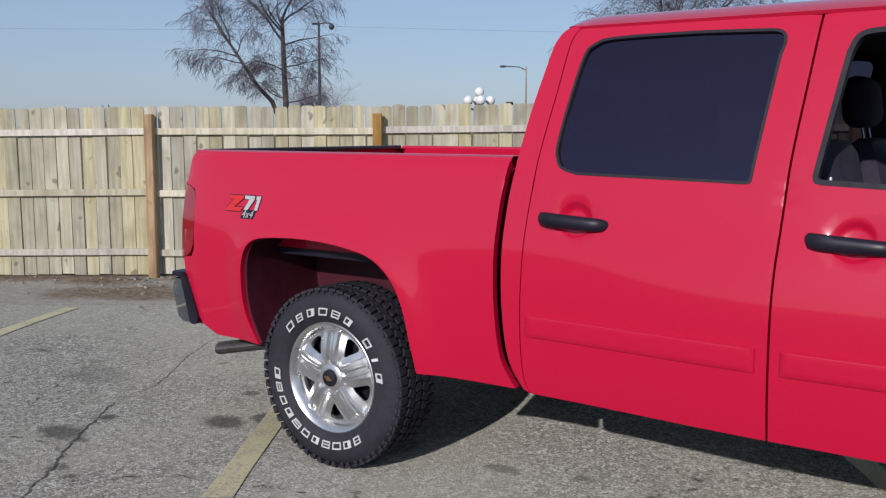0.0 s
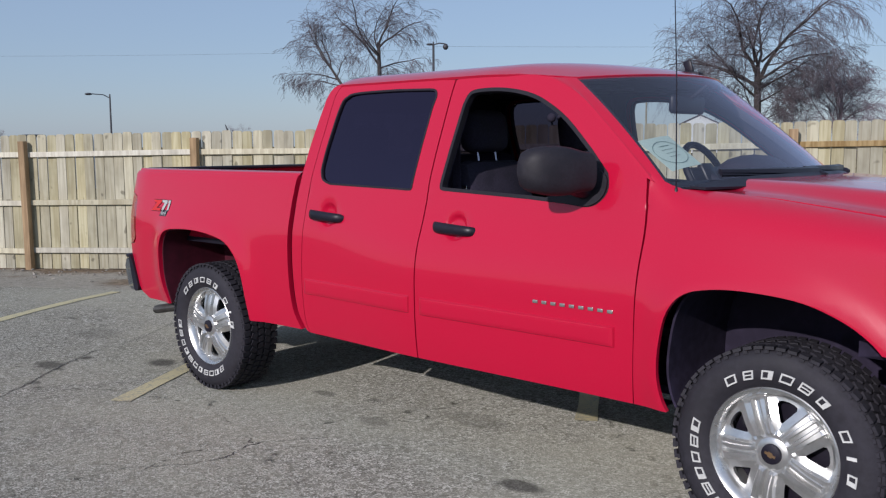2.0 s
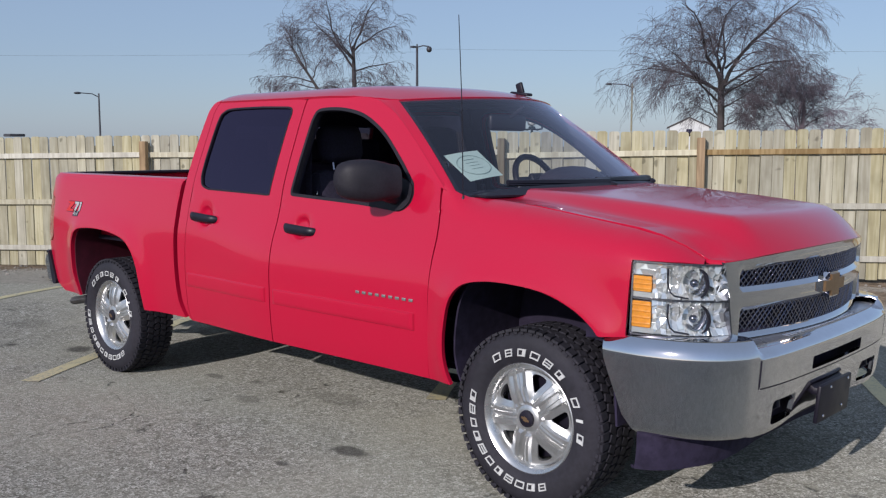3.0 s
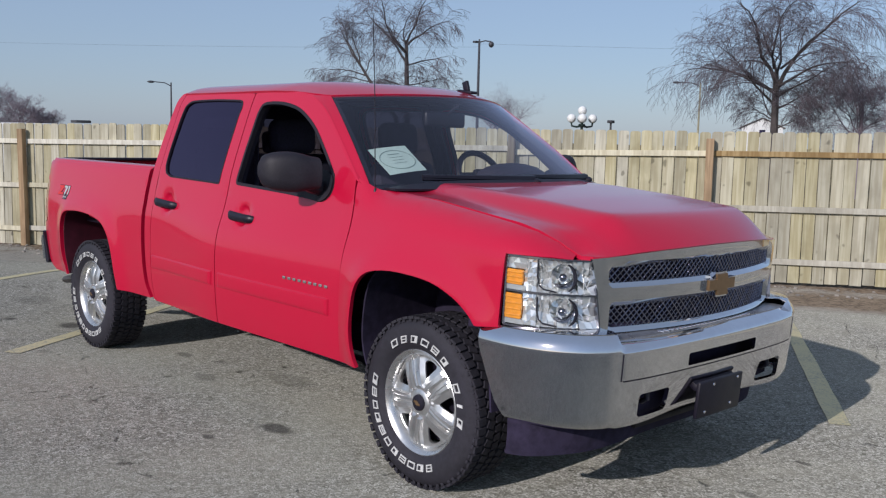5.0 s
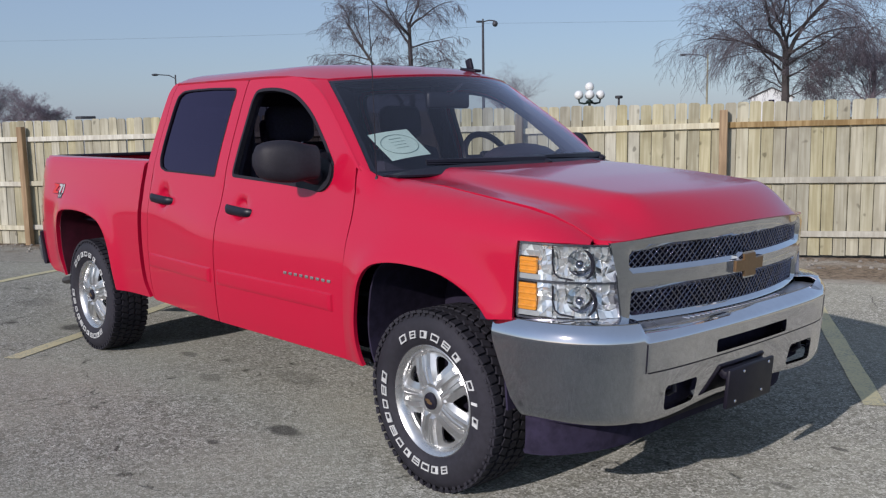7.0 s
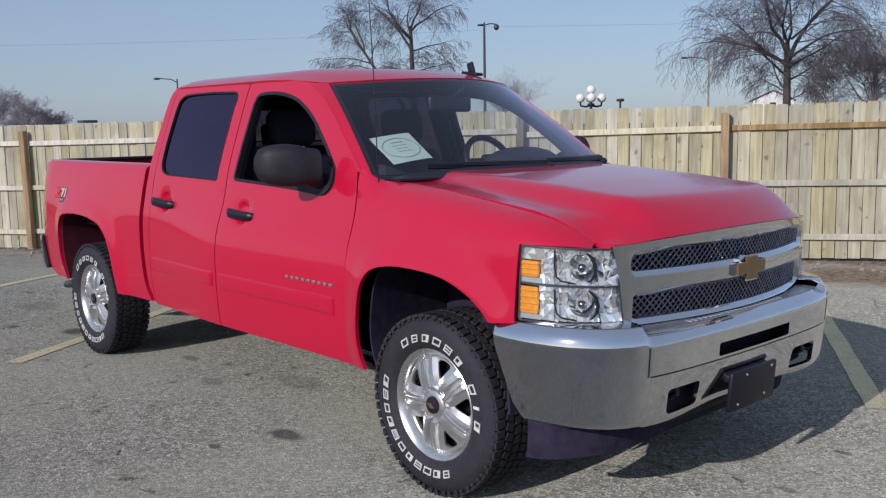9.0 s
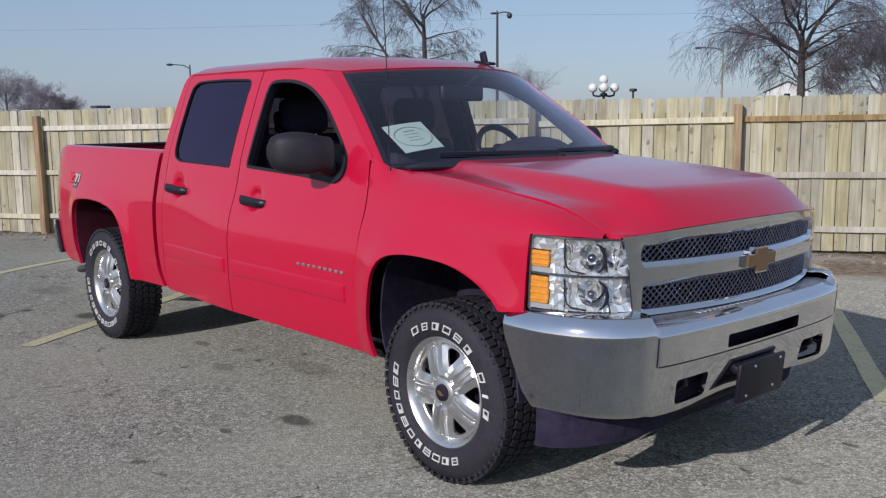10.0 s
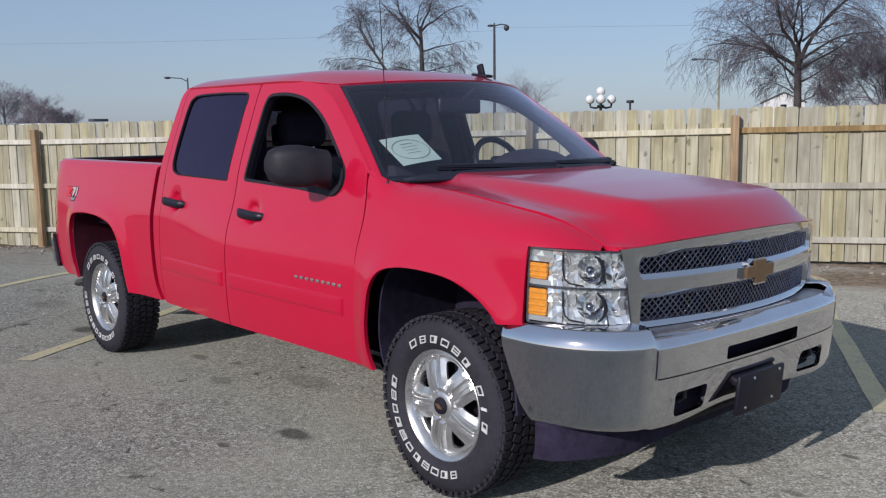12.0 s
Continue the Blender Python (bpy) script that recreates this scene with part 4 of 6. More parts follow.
HZ0, HZ1, HM = 0.850, 1.135, 0.992
facet = plain("bright_reflector", (0.97, 0.975, 0.96), 0.10, 0.70, 0.03, 9, 0.0)
for side in (0, 1):
    m = mirrored if side else (lambda q: q)
    hl = part("headlight", m(sheet(rounded(0.002, HL_LEN - 0.002, HZ0 - 0.005, HZ1 + 0.004, 0.012), [rounded(0.009, HL_LEN - 0.009, HZ0 + 0.003, HZ1 - 0.003, 0.01)], hl_map(0.004), 0.03, 0.05)[0]), DARK_CHROME, truck, "stacked clear headlight with amber turn signals")
    part("reflector_back", m(hl_rect(0.0, HL_LEN, HZ0, HZ1, 0.060)), facet, hl)
    for row, (z0, z1) in enumerate(((HZ0 + 0.006, HM - 0.004), (HM + 0.004, HZ1 - 0.006))):
        zm, hh = (z0 + z1) / 2, (z1 - z0) / 2

        def hollow(deep, zm=zm, hh=hh):
            return lambda s, z: 0.016 + deep * (1 - min(1.0, abs(z - zm) / hh) ** 2)
        zt = z1 - (0.050 if row else 0.008)
        part("turn_signal", m(hl_rect(0.006, 0.086, z0 + 0.022, zt, 0.010, 0.008, 0.02, 0.02)), AMBER, hl, "amber turn signal")
        if row:
            part("reflector_facet", m(facets(0.006, 0.100, zt + 0.004, z1, hollow(0.004), 0.03, 0.004, 43)), facet, hl, "bright chrome reflector", 1)
        for k in range(3 if row else 4):
            zz = z0 + 0.024 + (zt - z0 - 0.026) * (k + 0.5) / (3 if row else 4)
            part("signal_rib", m(tube([hl_map(0.0115)(s, zz) for s in np.linspace(0.008, 0.084, 8)], 0.006, 8)), AMBER, hl)
        part("reflector_facet", m(hl_rect(0.006, 0.100, z0, z0 + 0.020, 0.012, 0.005, 0.02, 0.01)), facet, hl, "bright chrome reflector")
        part("reflector_facet", m(facets(0.088, 0.148, z0, z1, hollow(0.010), 0.020, 0.009, 3 + row)), facet, hl, "bright fluted reflector", 1)
        part("reflector_facet", m(facets(0.150, 0.338, z0, z1, hollow(0.036), 0.025, 0.014, 13 + row)), facet, hl, "bright hollow reflector", 1)
        part("reflector_facet", m(facets(0.340, HL_LEN - 0.008, z0, z1, hollow(0.022), 0.026, 0.017, 23 + row)), facet, hl, "bright faceted reflector", 1)
        edge = [(0.156, z1 - 0.012), (0.153, zm), (0.163, z0 + 0.028), (0.180, z0 + 0.014), (0.240, z0 + 0.006)]
        part("reflector_edge", m(tube([hl_map(0.013)(*q) for q in edge], 0.0034, 6)), BLACK, hl)
        part("lamp_bowl", m(bowl(0.262, zm, 0.052, 0.014)), BOWL, hl, "round chrome lamp bowl")
        arc = [hl_map(0.010)(0.262 + 0.064 * math.cos(radians(a)), zm + 0.062 * math.sin(radians(a))) for a in np.linspace(-62, 62, 13)]
        part("bowl_rim", m(tube(arc, [0.003 + 0.0052 * math.sin(math.pi * k / 12) for k in range(13)], 8)), BLACK, hl, "black lamp bowl rim")
        p, nrm = along(HL_PLAN, _cum, 0.262)
        part("bulb_shield", m(ball(0.017, (p.x - nrm.x * 0.036, p.y - nrm.y * 0.036, zm - 0.009), (1, 1, 1), 12)), DARK_CHROME, hl)
    part("divider", m(hl_rect(0.004, HL_LEN - 0.006, HM - 0.004, HM + 0.004, 0.008, 0.003, 0.04, 0.05)), DARK_CHROME, hl)
    lens = part("lens", m(hl_rect(0.002, HL_LEN - 0.004, HZ0 + 0.002, HZ1 - 0.003, 0.002, 0.012, 0.03, 0.003)), LENS, hl, "clear lens")
    lens.visible_shadow = False

# front bumper
BP = [(4.055, -0.986), (4.13, -0.988), (4.23, -0.982), (4.34, -0.955), (4.43, -0.914), (4.507, -0.856), (4.558, -0.790), (4.590, -0.720), (4.618, -0.55), (4.632, -0.28), (4.637, 0)]
BP = [Vector(p) for p in curve(BP + [(x, -y) for x, y in reversed(BP[:-1])], 6)]
_bc = [0.0]
for a, b in zip(BP, BP[1:]):
    _bc.append(_bc[-1] + (b - a).length)
BL = _bc[-1]


def bump_s(y):
    """Arc length from the middle at which the bumper's front has this y."""
    k = min(range(len(BP)), key=lambda i: abs(BP[i].y - y) + (10 if BP[i].x < 4.3 and abs(y) < 0.95 else 0))
    return _bc[k] - BL / 2


S_MID = abs(bump_s(-0.700))


FOLD = 0.766


def bump_map(s, z):
    """A rounded cap above a crisp fold; below it the face falls away, with a raised band across the middle."""
    p, nrm = along(BP, _bc, s + BL / 2)
    c = 1 - ramp(S_MID - 0.008, S_MID + 0.008, abs(s))
    off, zz = 0.0, z
    if z > FOLD:
        q = min(1.0, (z - FOLD) / (0.837 - FOLD))
        off -= 0.005 * q + 0.030 * q ** 2.4
        zz = z - c * (z - FOLD) * 0.40
        off -= c * 0.012 * q
    else:
        off -= 0.060 * (FOLD - z) + 0.10 * (FOLD - z) ** 2
    off += c * 0.005 * ramp(0.648, 0.652, z) * (1 - ramp(0.79, 0.83, z))
    if z < 0.648:
        cc = 1 - ramp(S_MID * 0.20, S_MID * 0.90, abs(s))
        off -= cc * 0.045 * ((0.648 - z) / 0.20)
    if z < 0.475:
        off -= 0.030 * ((0.475 - z) / 0.03) ** 2 * (1 - 0.6 * c)
    p = p + nrm * off
    return p.x, p.y, zz


def bottom(s):
    return 0.446 + 0.010 * (1 - ramp(S_MID * 0.25, S_MID * 0.85, abs(s)))


ss = np.linspace(-BL / 2 + 0.15, BL / 2 - 0.15, 40)
b_out = [(-BL / 2 + 0.09, 0.52)] + [(s, bottom(s)) for s in ss] + [(BL / 2 - 0.09, 0.52), (BL / 2 - 0.01, 0.74), (BL / 2, 0.825)] + [(s, 0.837) for s in np.linspace(BL / 2 - 0.02, -BL / 2 + 0.02, 50)] + [(-BL / 2, 0.825), (-BL / 2 + 0.01, 0.74)]
sl = abs(bump_s(-0.29))
hk0, hk1 = abs(bump_s(-0.37)), abs(bump_s(-0.60))
b_holes = [rounded(-sl, sl, 0.662, 0.717, 0.010), rounded(-hk1, -hk0, 0.480, 0.580, 0.02), rounded(hk0, hk1, 0.480, 0.580, 0.02)]
b_creases = [[(-S_MID - 0.008, z), (S_MID + 0.008, z)] for z in (0.648, 0.652)] + [[(-BL / 2 + 0.03, z), (BL / 2 - 0.03, z)] for z in (FOLD - 0.002, FOLD + 0.002)]
b_creases += [[(k * S_MID + d, a), (k * S_MID + d, b)] for k in (-1, 1) for d in (-0.008, 0.008) for a, b in ((0.656, 0.760), (0.772, 0.834))]
o, i = sheet(b_out, b_holes, bump_map, 0.017, 0.02, b_creases)
bumper = part("front_bumper", o, CHROME, truck, "wide chrome front bumper")
seam_in = lambda d: (lambda s, z: tuple(Vector(bump_map(s, min(z, 0.647))) + Vector((d, 0, z - min(z, 0.647)))))
part("bumper_seam", sheet([(-S_MID + 0.012, 0.645), (S_MID - 0.012, 0.645), (S_MID - 0.012, 0.6505), (-S_MID + 0.012, 0.6505)], [], seam_in(0.003), 0.03, 0.004)[0], BLACK, bumper, "dark seam under the raised band")
for k in (-1, 1):
    part("bumper_seam", sheet([(k * S_MID - 0.0015, 0.648), (k * S_MID + 0.0015, 0.648), (k * S_MID + 0.0015, 0.762), (k * S_MID - 0.0015, 0.762)], [], lambda s, z: tuple(Vector(bump_map(s, z)) + Vector((0.002, 0.0015 * (1 if s > 0 else -1), 0))), 0.02, 0.004)[0], BLACK, bumper)
part("bumper_core", sheet([(-S_MID * 0.92, 0.47), (S_MID * 0.92, 0.47), (S_MID * 0.92, 0.74), (-S_MID * 0.92, 0.74)], [], lambda s, z: tuple(Vector(bump_map(s, 0.70)[:2] + (z,)) - Vector((0.11, 0, 0))), 0.12, 0.02)[0], LINER, bumper)
shelf = []
for s in np.linspace(-S_MID * 0.985, S_MID * 0.985, 41):
    x2, y2, z2 = bump_map(s, 0.836)
    nrm = along(BP, _bc, s + BL / 2)[1]
    shelf.append([(x2 - 0.001, y2, z2), (x2 - nrm.x * 0.05, y2 - nrm.y * 0.05, z2 + 0.004), (x2 - nrm.x * 0.12, y2 - nrm.y * 0.12, z2 + 0.002)])
part("bumper_top", thick(loft(shelf), 0.006), STEP_PAD, bumper, "grey step pad on the bumper top")
for k in (-1, 1):
    rows = []
    for s in np.linspace(S_MID * 1.004, BL / 2 - 0.03, 25):
        x, y, z = bump_map(k * s, 0.836)
        nrm = along(BP, _bc, k * s + BL / 2)[1]
        rows.append([(x, y, z), (x - nrm.x * 0.03, y - nrm.y * 0.03, 0.841), (x - nrm.x * 0.11, y - nrm.y * 0.11, 0.838)])
    part("bumper_flange", thick(loft(rows if k > 0 else rows[::-1]), 0.004), CHROME, bumper)
for s in np.linspace(-0.40, 0.30, 22):
    x, y, z = bump_map(s, 0.836)
    part("grip_stud", moved(box((0.034, 0.016, 0.010), (0, 0, 0), 0.002, 1), Matrix.Translation((x - 0.020, y, z + 0.005)) @ pose(0, 0, 0, 0, 0, 25)), CHROME, bumper)
part("plate_bracket", join(moved(box((0.02, 0.36, 0.170), (0, 0, 0), 0.008), pose(4.618, 0.0, 0.485, 0, 5, 0)), box((0.08, 0.33, 0.035), (4.583, 0.0, 0.540), 0.01)), BLACK, bumper, "empty black licence plate bracket")
for y, z in ((-0.07, 0.548), (0.09, 0.435), (-0.12, 0.428), (0.13, 0.552)):
    part("screw", ball(0.008, (4.6295 - 0.087 * (0.485 - z), y, z), (0.6, 1, 1), 8), CHROME, bumper)
for y in (-0.50, 0.50):
    part("tow_hook", moved(tube([(0, 0, -0.03), (0.05, 0, -0.032), (0.075, 0, -0.015), (0.072, 0, 0.012), (0.05, 0, 0.02)], 0.013, 8), Matrix.Translation((4.505, y, 0.56))), BLACK, bumper)
dam_prof = []
for s in np.linspace(-BL / 2 + 0.20, BL / 2 - 0.20, 41):
    x, y, z = bump_map(s, 0.46)
    k = ramp(0.55, 0.95, abs(s) / (BL / 2))
    x -= 0.15 * (1 - k) + 0.03
    dam_prof.append([(x, y * 0.985, 0.47), (x, y * 0.985, 0.38), (x - 0.012, y * 0.98, 0.302), (x - 0.04, y * 0.96, 0.302)])
part("air_dam", thick(loft([list(reversed(r)) for r in dam_prof]), 0.012), LINER, bumper, "black plastic air dam")
both("lamp_sill", sheet([(0.003, 0.79), (HL_LEN - 0.003, 0.79), (HL_LEN - 0.003, 0.845), (0.003, 0.845)], [], lambda s, z: tuple(Vector(hl_map(0.02)(s, z))), 0.05, 0.03)[0], DARK_CHROME, truck)
fill = []
for y in np.linspace(-0.93, 0.93, 31):
    x = 4.545 - 0.105 * (abs(y) / 0.70) ** 2.0 - 0.22 * ramp(0.66, 0.95, abs(y))
    fill.append([(x - 0.20, y, 0.80), (x, y, 0.80), (x, y, 0.855), (x - 0.20, y, 0.855)])
part("front_filler", loft(fill, True), LINER, truck, "dark gap filler above the bumper")

# decal on the box sides
def lettering(text, size):
    """Flat outlines of a short text in the built-in font, as points and faces in x, z."""
    cu = bpy.data.curves.new("text", "FONT")
    cu.body, cu.size, cu.align_x, cu.resolution_u = text, size, "CENTER", 2
    ob = bpy.data.objects.new("text", cu)
    me = ob.to_mesh()
    P, F = [tuple(v.co) for v in me.vertices], [tuple(p.vertices) for p in me.polygons]
    ob.to_mesh_clear()
    bpy.data.objects.remove(ob)
    return P, F


def on_box(P, F, dx, dz, proud, left, slant=0.25):
    out = []
    for p in P:
        u, v = p[0] + slant * p[1], p[1]
        x, y, z = bed_map(dx + (-u if left else u), dz + v)
        out.append((x, (y - proud) * (-1 if left else 1), z))
    return out, F


def grown(poly, d):
    return offset_loop(poly, -d)


DECAL = (("decal_shape", [(-0.118, -0.043), (-0.005, -0.043), (0.012, -0.020), (-0.050, -0.020), (0.008, 0.030), (0.012, 0.046), (-0.098, 0.046), (-0.078, 0.024), (-0.055, 0.024)], "red"),
         ("decal_shape", [(0.018, -0.034), (0.045, -0.034), (0.082, 0.026), (0.082, 0.046), (0.014, 0.046), (0.020, 0.026), (0.048, 0.026)], "white"),
         ("decal_shape", [(0.088, -0.034), (0.109, -0.034), (0.124, 0.046), (0.096, 0.046), (0.092, 0.026), (0.100, 0.026)], "white"))
for left in (False, True):
    m = mirrored if left else (lambda q: q)
    for name, pts, kind in DECAL:
        for d, up, mt in ((0.004, 0.002, BLACK), (0.0, 0.004, RED_DECAL if kind == "red" else WHITE_SILVER)):
            small = [(u * 0.98, v * 0.80) for u, v in pts]
            shape = [(-0.528 + u, 1.138 + v) for u, v in (grown(small, d) if d else small)]
            part("decal_outline" if d else name, m(sheet(shape, [], at_depth(bed_map, -up), 0.05, 0.0015)[0]), mt, truck)
    P, F = lettering("4x4", 0.050)
    part("decal_text", on_box(P, F, -0.482, 1.076, 0.0045, left), WHITE_SILVER, truck)
    shape = [(-0.530, 1.071), (-0.440, 1.071), (-0.424, 1.112), (-0.514, 1.112)]
    part("decal_outline", m(sheet(shape, [], at_depth(bed_map, -0.0015), 0.05, 0.001)[0]), BLACK, truck)

# mirrors
def door_mirror():
    rows = []
    for t in np.linspace(0, 1, 13):
        y = -0.958 - 0.238 * t
        e = (1 - t ** 5) ** 0.5 * (0.72 + 0.28 * ramp(0.0, 0.45, t))
        hz, hx = 0.103 * (0.30 + 0.70 * e), 0.085 * (0.30 + 0.70 * e)
        c = Vector((2.825 - 0.145 * t, y, 1.412 + 0.010 * t))
        ring = []
        for a in np.linspace(0, 2 * math.pi, 20, endpoint=False):
            ca, sa = math.cos(a), math.sin(a)
            ex = abs(ca) ** 0.65 * (1 if ca > 0 else -1)
            ez = abs(sa) ** 0.65 * (1 if sa > 0 else -1)
            ring.append((c.x + hx * ex * (1.0 if ex > 0 else 0.55), c.y, c.z + hz * ez))
        rows.append(ring)
    s = loft(rows, True)
    s[1].append(tuple(reversed(range(20)))), s[1].append(tuple(range(12 * 20, 13 * 20)))
    return s


sail = sheet(curve([(2.60, 1.285), (2.72, 1.275), (2.82, 1.268), (2.88, 1.298), (2.905, 1.345), (2.89, 1.40), (2.80, 1.43), (2.72, 1.40), (2.66, 1.33)], 4, True), [], at_depth(door_map, -0.012), 0.03, 0.03)[0]
for side in (0, 1):
    m = (lambda q: moved(mirrored(q), pose(0, 0.065, 0))) if side else (lambda q: q)
    mir = part("door_mirror", m(door_mirror()), MATT_BLACK, truck, "large black door mirror", 50)
    part("mirror_arm", m(tube([(2.80, -0.88, 1.33), (2.79, -0.95, 1.345), (2.75, -1.03, 1.375)], [0.045, 0.038, 0.03], 10)), BLACK, mir)
    part("mirror_base", m(sail), MATT_BLACK, mir)
    part("mirror_glass", m(sheet([(0.22, -0.062), (0.80, -0.062), (0.80, 0.062), (0.22, 0.062)], [], lambda t, z: (2.825 - 0.145 * t - 0.051, -0.958 - 0.238 * t, 1.412 + 0.010 * t + z), 0.05, 0.004)[0]), CHROME, mir, "mirror glass")

# wheels
def tyre_shape():
    R, W = 0.400, 0.132
    prof = [(0.236, -W * 0.74), (0.250, -W * 0.90), (0.300, -W * 1.03), (0.345, -W * 1.02), (0.375, -W * 0.90), (0.388, -W * 0.78), (0.390, -W * 0.4), (0.391, 0.0)]
    prof = prof + [(r, -y) for r, y in reversed(prof[:-1])]
    body = lathe([(r, y) for r, y in prof], 64)
    lugs = []
    n = 58
    for i in range(n):
        a = 2 * math.pi * i / n
        for row, (y, wy, wa, turn) in enumerate(((-0.100, 0.044, 0.032, 8), (-0.048, 0.040, 0.032, -22), (0.0, 0.034, 0.030, 18), (0.048, 0.040, 0.032, -22), (0.100, 0.044, 0.032, 8))):
            aa = a + (0.5 * 2 * math.pi / n if row % 2 else 0) + (0.25 * 2 * math.pi / n if row > 2 else 0)
            b = box((0.012, wy, wa), (0.3915 if row in (0, 4) else 0.394, 0, 0))
            b = moved(b, Matrix.Rotation(-aa, 4, "Y") @ Matrix.Translation((0, y, 0)) @ Matrix.Rotation(radians(turn), 4, "X"))
            lugs.append(b)
        for y in (-0.1275, 0.1275):
            lugs.append(moved(box((0.012, 0.005, 0.018), (0.378, y * 0.955, 0)), Matrix.Rotation(-a - 0.02 * (i % 2), 4, "Y")))
    return body, join(*lugs)


def letter(kind, w=0.030, h=0.033):
    """A raised white block of the size of a moulded letter: an outlined slab."""
    t = 0.0058
    w = w * (1.0, 0.86, 0.94, 1.06)[kind % 4]
    outer = [(-w / 2, -h / 2), (w / 2, -h / 2), (w / 2 + 0.006, h / 2), (-w / 2 + 0.006, h / 2)]
    def pane(v0, v1, u0=-1.0, u1=1.0):
        a, b = u0 * (w / 2 - t), u1 * (w / 2 - t)
        return [(a + 0.006 * (v0 / h + 0.5), v0), (b + 0.006 * (v0 / h + 0.5), v0), (b + 0.006 * (v1 / h + 0.5), v1), (a + 0.006 * (v1 / h + 0.5), v1)]
    if w < 0.02:
        return outer, []
    if kind % 3 == 1:
        return outer, [pane(-h / 2 + t, -t * 0.35), pane(t * 0.35, h / 2 - t)]
    if kind % 3 == 2:
        return outer, [pane(-h / 2 + t, h / 2 - t, -1.0, 0.25)]
    return outer, [pane(-h / 2 + t, h / 2 - t)]


def tyre_letters():
    out = []
    def place(a_deg, kind, flipped, w):
        outer, holes = letter(kind, w)
        def f(u, v):
            a = radians(a_deg)
            r = 0.296 + (-v if flipped else v)
            t = (-u if flipped else u)
            ang = a - t / 0.296
            return r * math.cos(ang), -0.1375 - 0.0015, r * math.sin(ang)
        s = sheet(outer, holes, f, 0.012, 0.005)[0]
        out.append(s)
    for k in range(6):
        place(122 - k * 14.1, k, False, 0.046)
    for k in range(3):
        place(26 - k * 15.0, k, False, 0.042 if k != 1 else 0.014)
    for k in range(11):
        place(290 - k * 12.1, k + 1, True, 0.046)
    return out


def spoke():
    """A fifth of the wheel's face: a broad spoke with twin raised ribs, half a three-cornered window on each flank; x runs outwards, -y faces out."""
    def at(r, a):
        return r * math.cos(radians(a)), r * math.sin(radians(a))
    half = [at(0.040, -36), at(0.117, -36), at(0.122, -33.6), at(0.160, -26.5), at(0.182, -24.0), at(0.192, -25.5), at(0.196, -30), at(0.197, -36), at(0.226, -36)]
    rim = [at(0.226, a) for a in np.linspace(-32, 32, 17)]
    out = half + rim + [(x, -z) for x, z in reversed(half)]

    def lin(a, b, v):
        return min(1.0, max(0.0, (v - a) / (b - a)))

    def f(x, z):
        r, d = math.hypot(x, z), abs(z)
        lean = 0.012 * ramp(0.12, 0.22, r) - 0.008 * math.sin(math.pi * min(1.0, r / 0.20))
        rib_w = 0.034 + 0.012 * lin(0.064, 0.204, x)
        on = lin(0.062, 0.074, x) * (1 - lin(0.196, 0.208, x))
        rib = -0.014 * (1 - lin(rib_w - 0.004, rib_w + 0.003, d)) * on
        groove = 0.024 * (1 - lin(0.006, 0.011, d)) * on
        step = 0.005 * lin(0.021, 0.024, d) * on
        flank = 0.010 * lin(rib_w + 0.003, rib_w + 0.034, d) * ramp(0.07, 0.12, r)
        return x, -0.100 + lean + rib + groove + step + flank, z
    lines = [[(0.064, k * w), (0.204, k * (w + g))] for k in (-1, 1) for w, g in ((0.006, 0.0), (0.011, 0.0), (0.021, 0.0), (0.024, 0.0), (0.030, 0.012), (0.037, 0.012))] + [[(x, -0.05), (x, 0.05)] for x in (0.062, 0.074, 0.196, 0.208)]
    return sheet(out, [], f, 0.009, 0.014, lines)[0]


RIM_PROF = [(0.236, 0.09), (0.205, 0.085), (0.200, -0.02), (0.212, -0.085), (0.228, -0.108), (0.242, -0.116), (0.250, -0.110), (0.246, -0.088)]
rim_s = lathe(RIM_PROF, 56)
sp = spoke()
tyre_body, tyre_tread = tyre_shape()
tyre_me, tread_me = mesh_of("tyre", tyre_body, RUBBER, 40), mesh_of("tread", tyre_tread, RUBBER, 40)
rim_me = mesh_of("rim", rim_s, ALLOY, 40)
spoke_me = mesh_of("spoke", sp, ALLOY, 18)
hub_me = mesh_of("hub", lathe([(0.0, -0.113), (0.03, -0.113), (0.052, -0.112), (0.064, -0.104), (0.070, -0.05)], 32), ALLOY, 40)
cap_me = mesh_of("hub_cap", lathe([(0.0, -0.128), (0.022, -0.127), (0.036, -0.123), (0.039, -0.110)], 28), BLACK, 40)
badge_me = mesh_of("cap_badge", sheet([(y * 0.20, z * 0.20) for y, z in emb], [], lambda u, v: (u, -0.1295, v), 0.02, 0.004)[0], GOLD, 40)
# brake disc set close and black, standing for the shade inside the rim
back_me = mesh_of("brake_shade_disc", lathe([(0.0, -0.022), (0.188, -0.022), (0.192, -0.01), (0.196, 0.03), (0.20, 0.06)], 40), BLACK, 40)
letter_shapes = tyre_letters()
letter_mes = [mesh_of("white_block", s, WHITE_RUBBER, 40) for s in letter_shapes]


def sub(name, me, parent, m=None, label=""):
    ob = new(name, me)
    ob.parent = parent
    if m is not None:
        ob.matrix_local = m
    if label:
        ob["label"] = label
    return ob


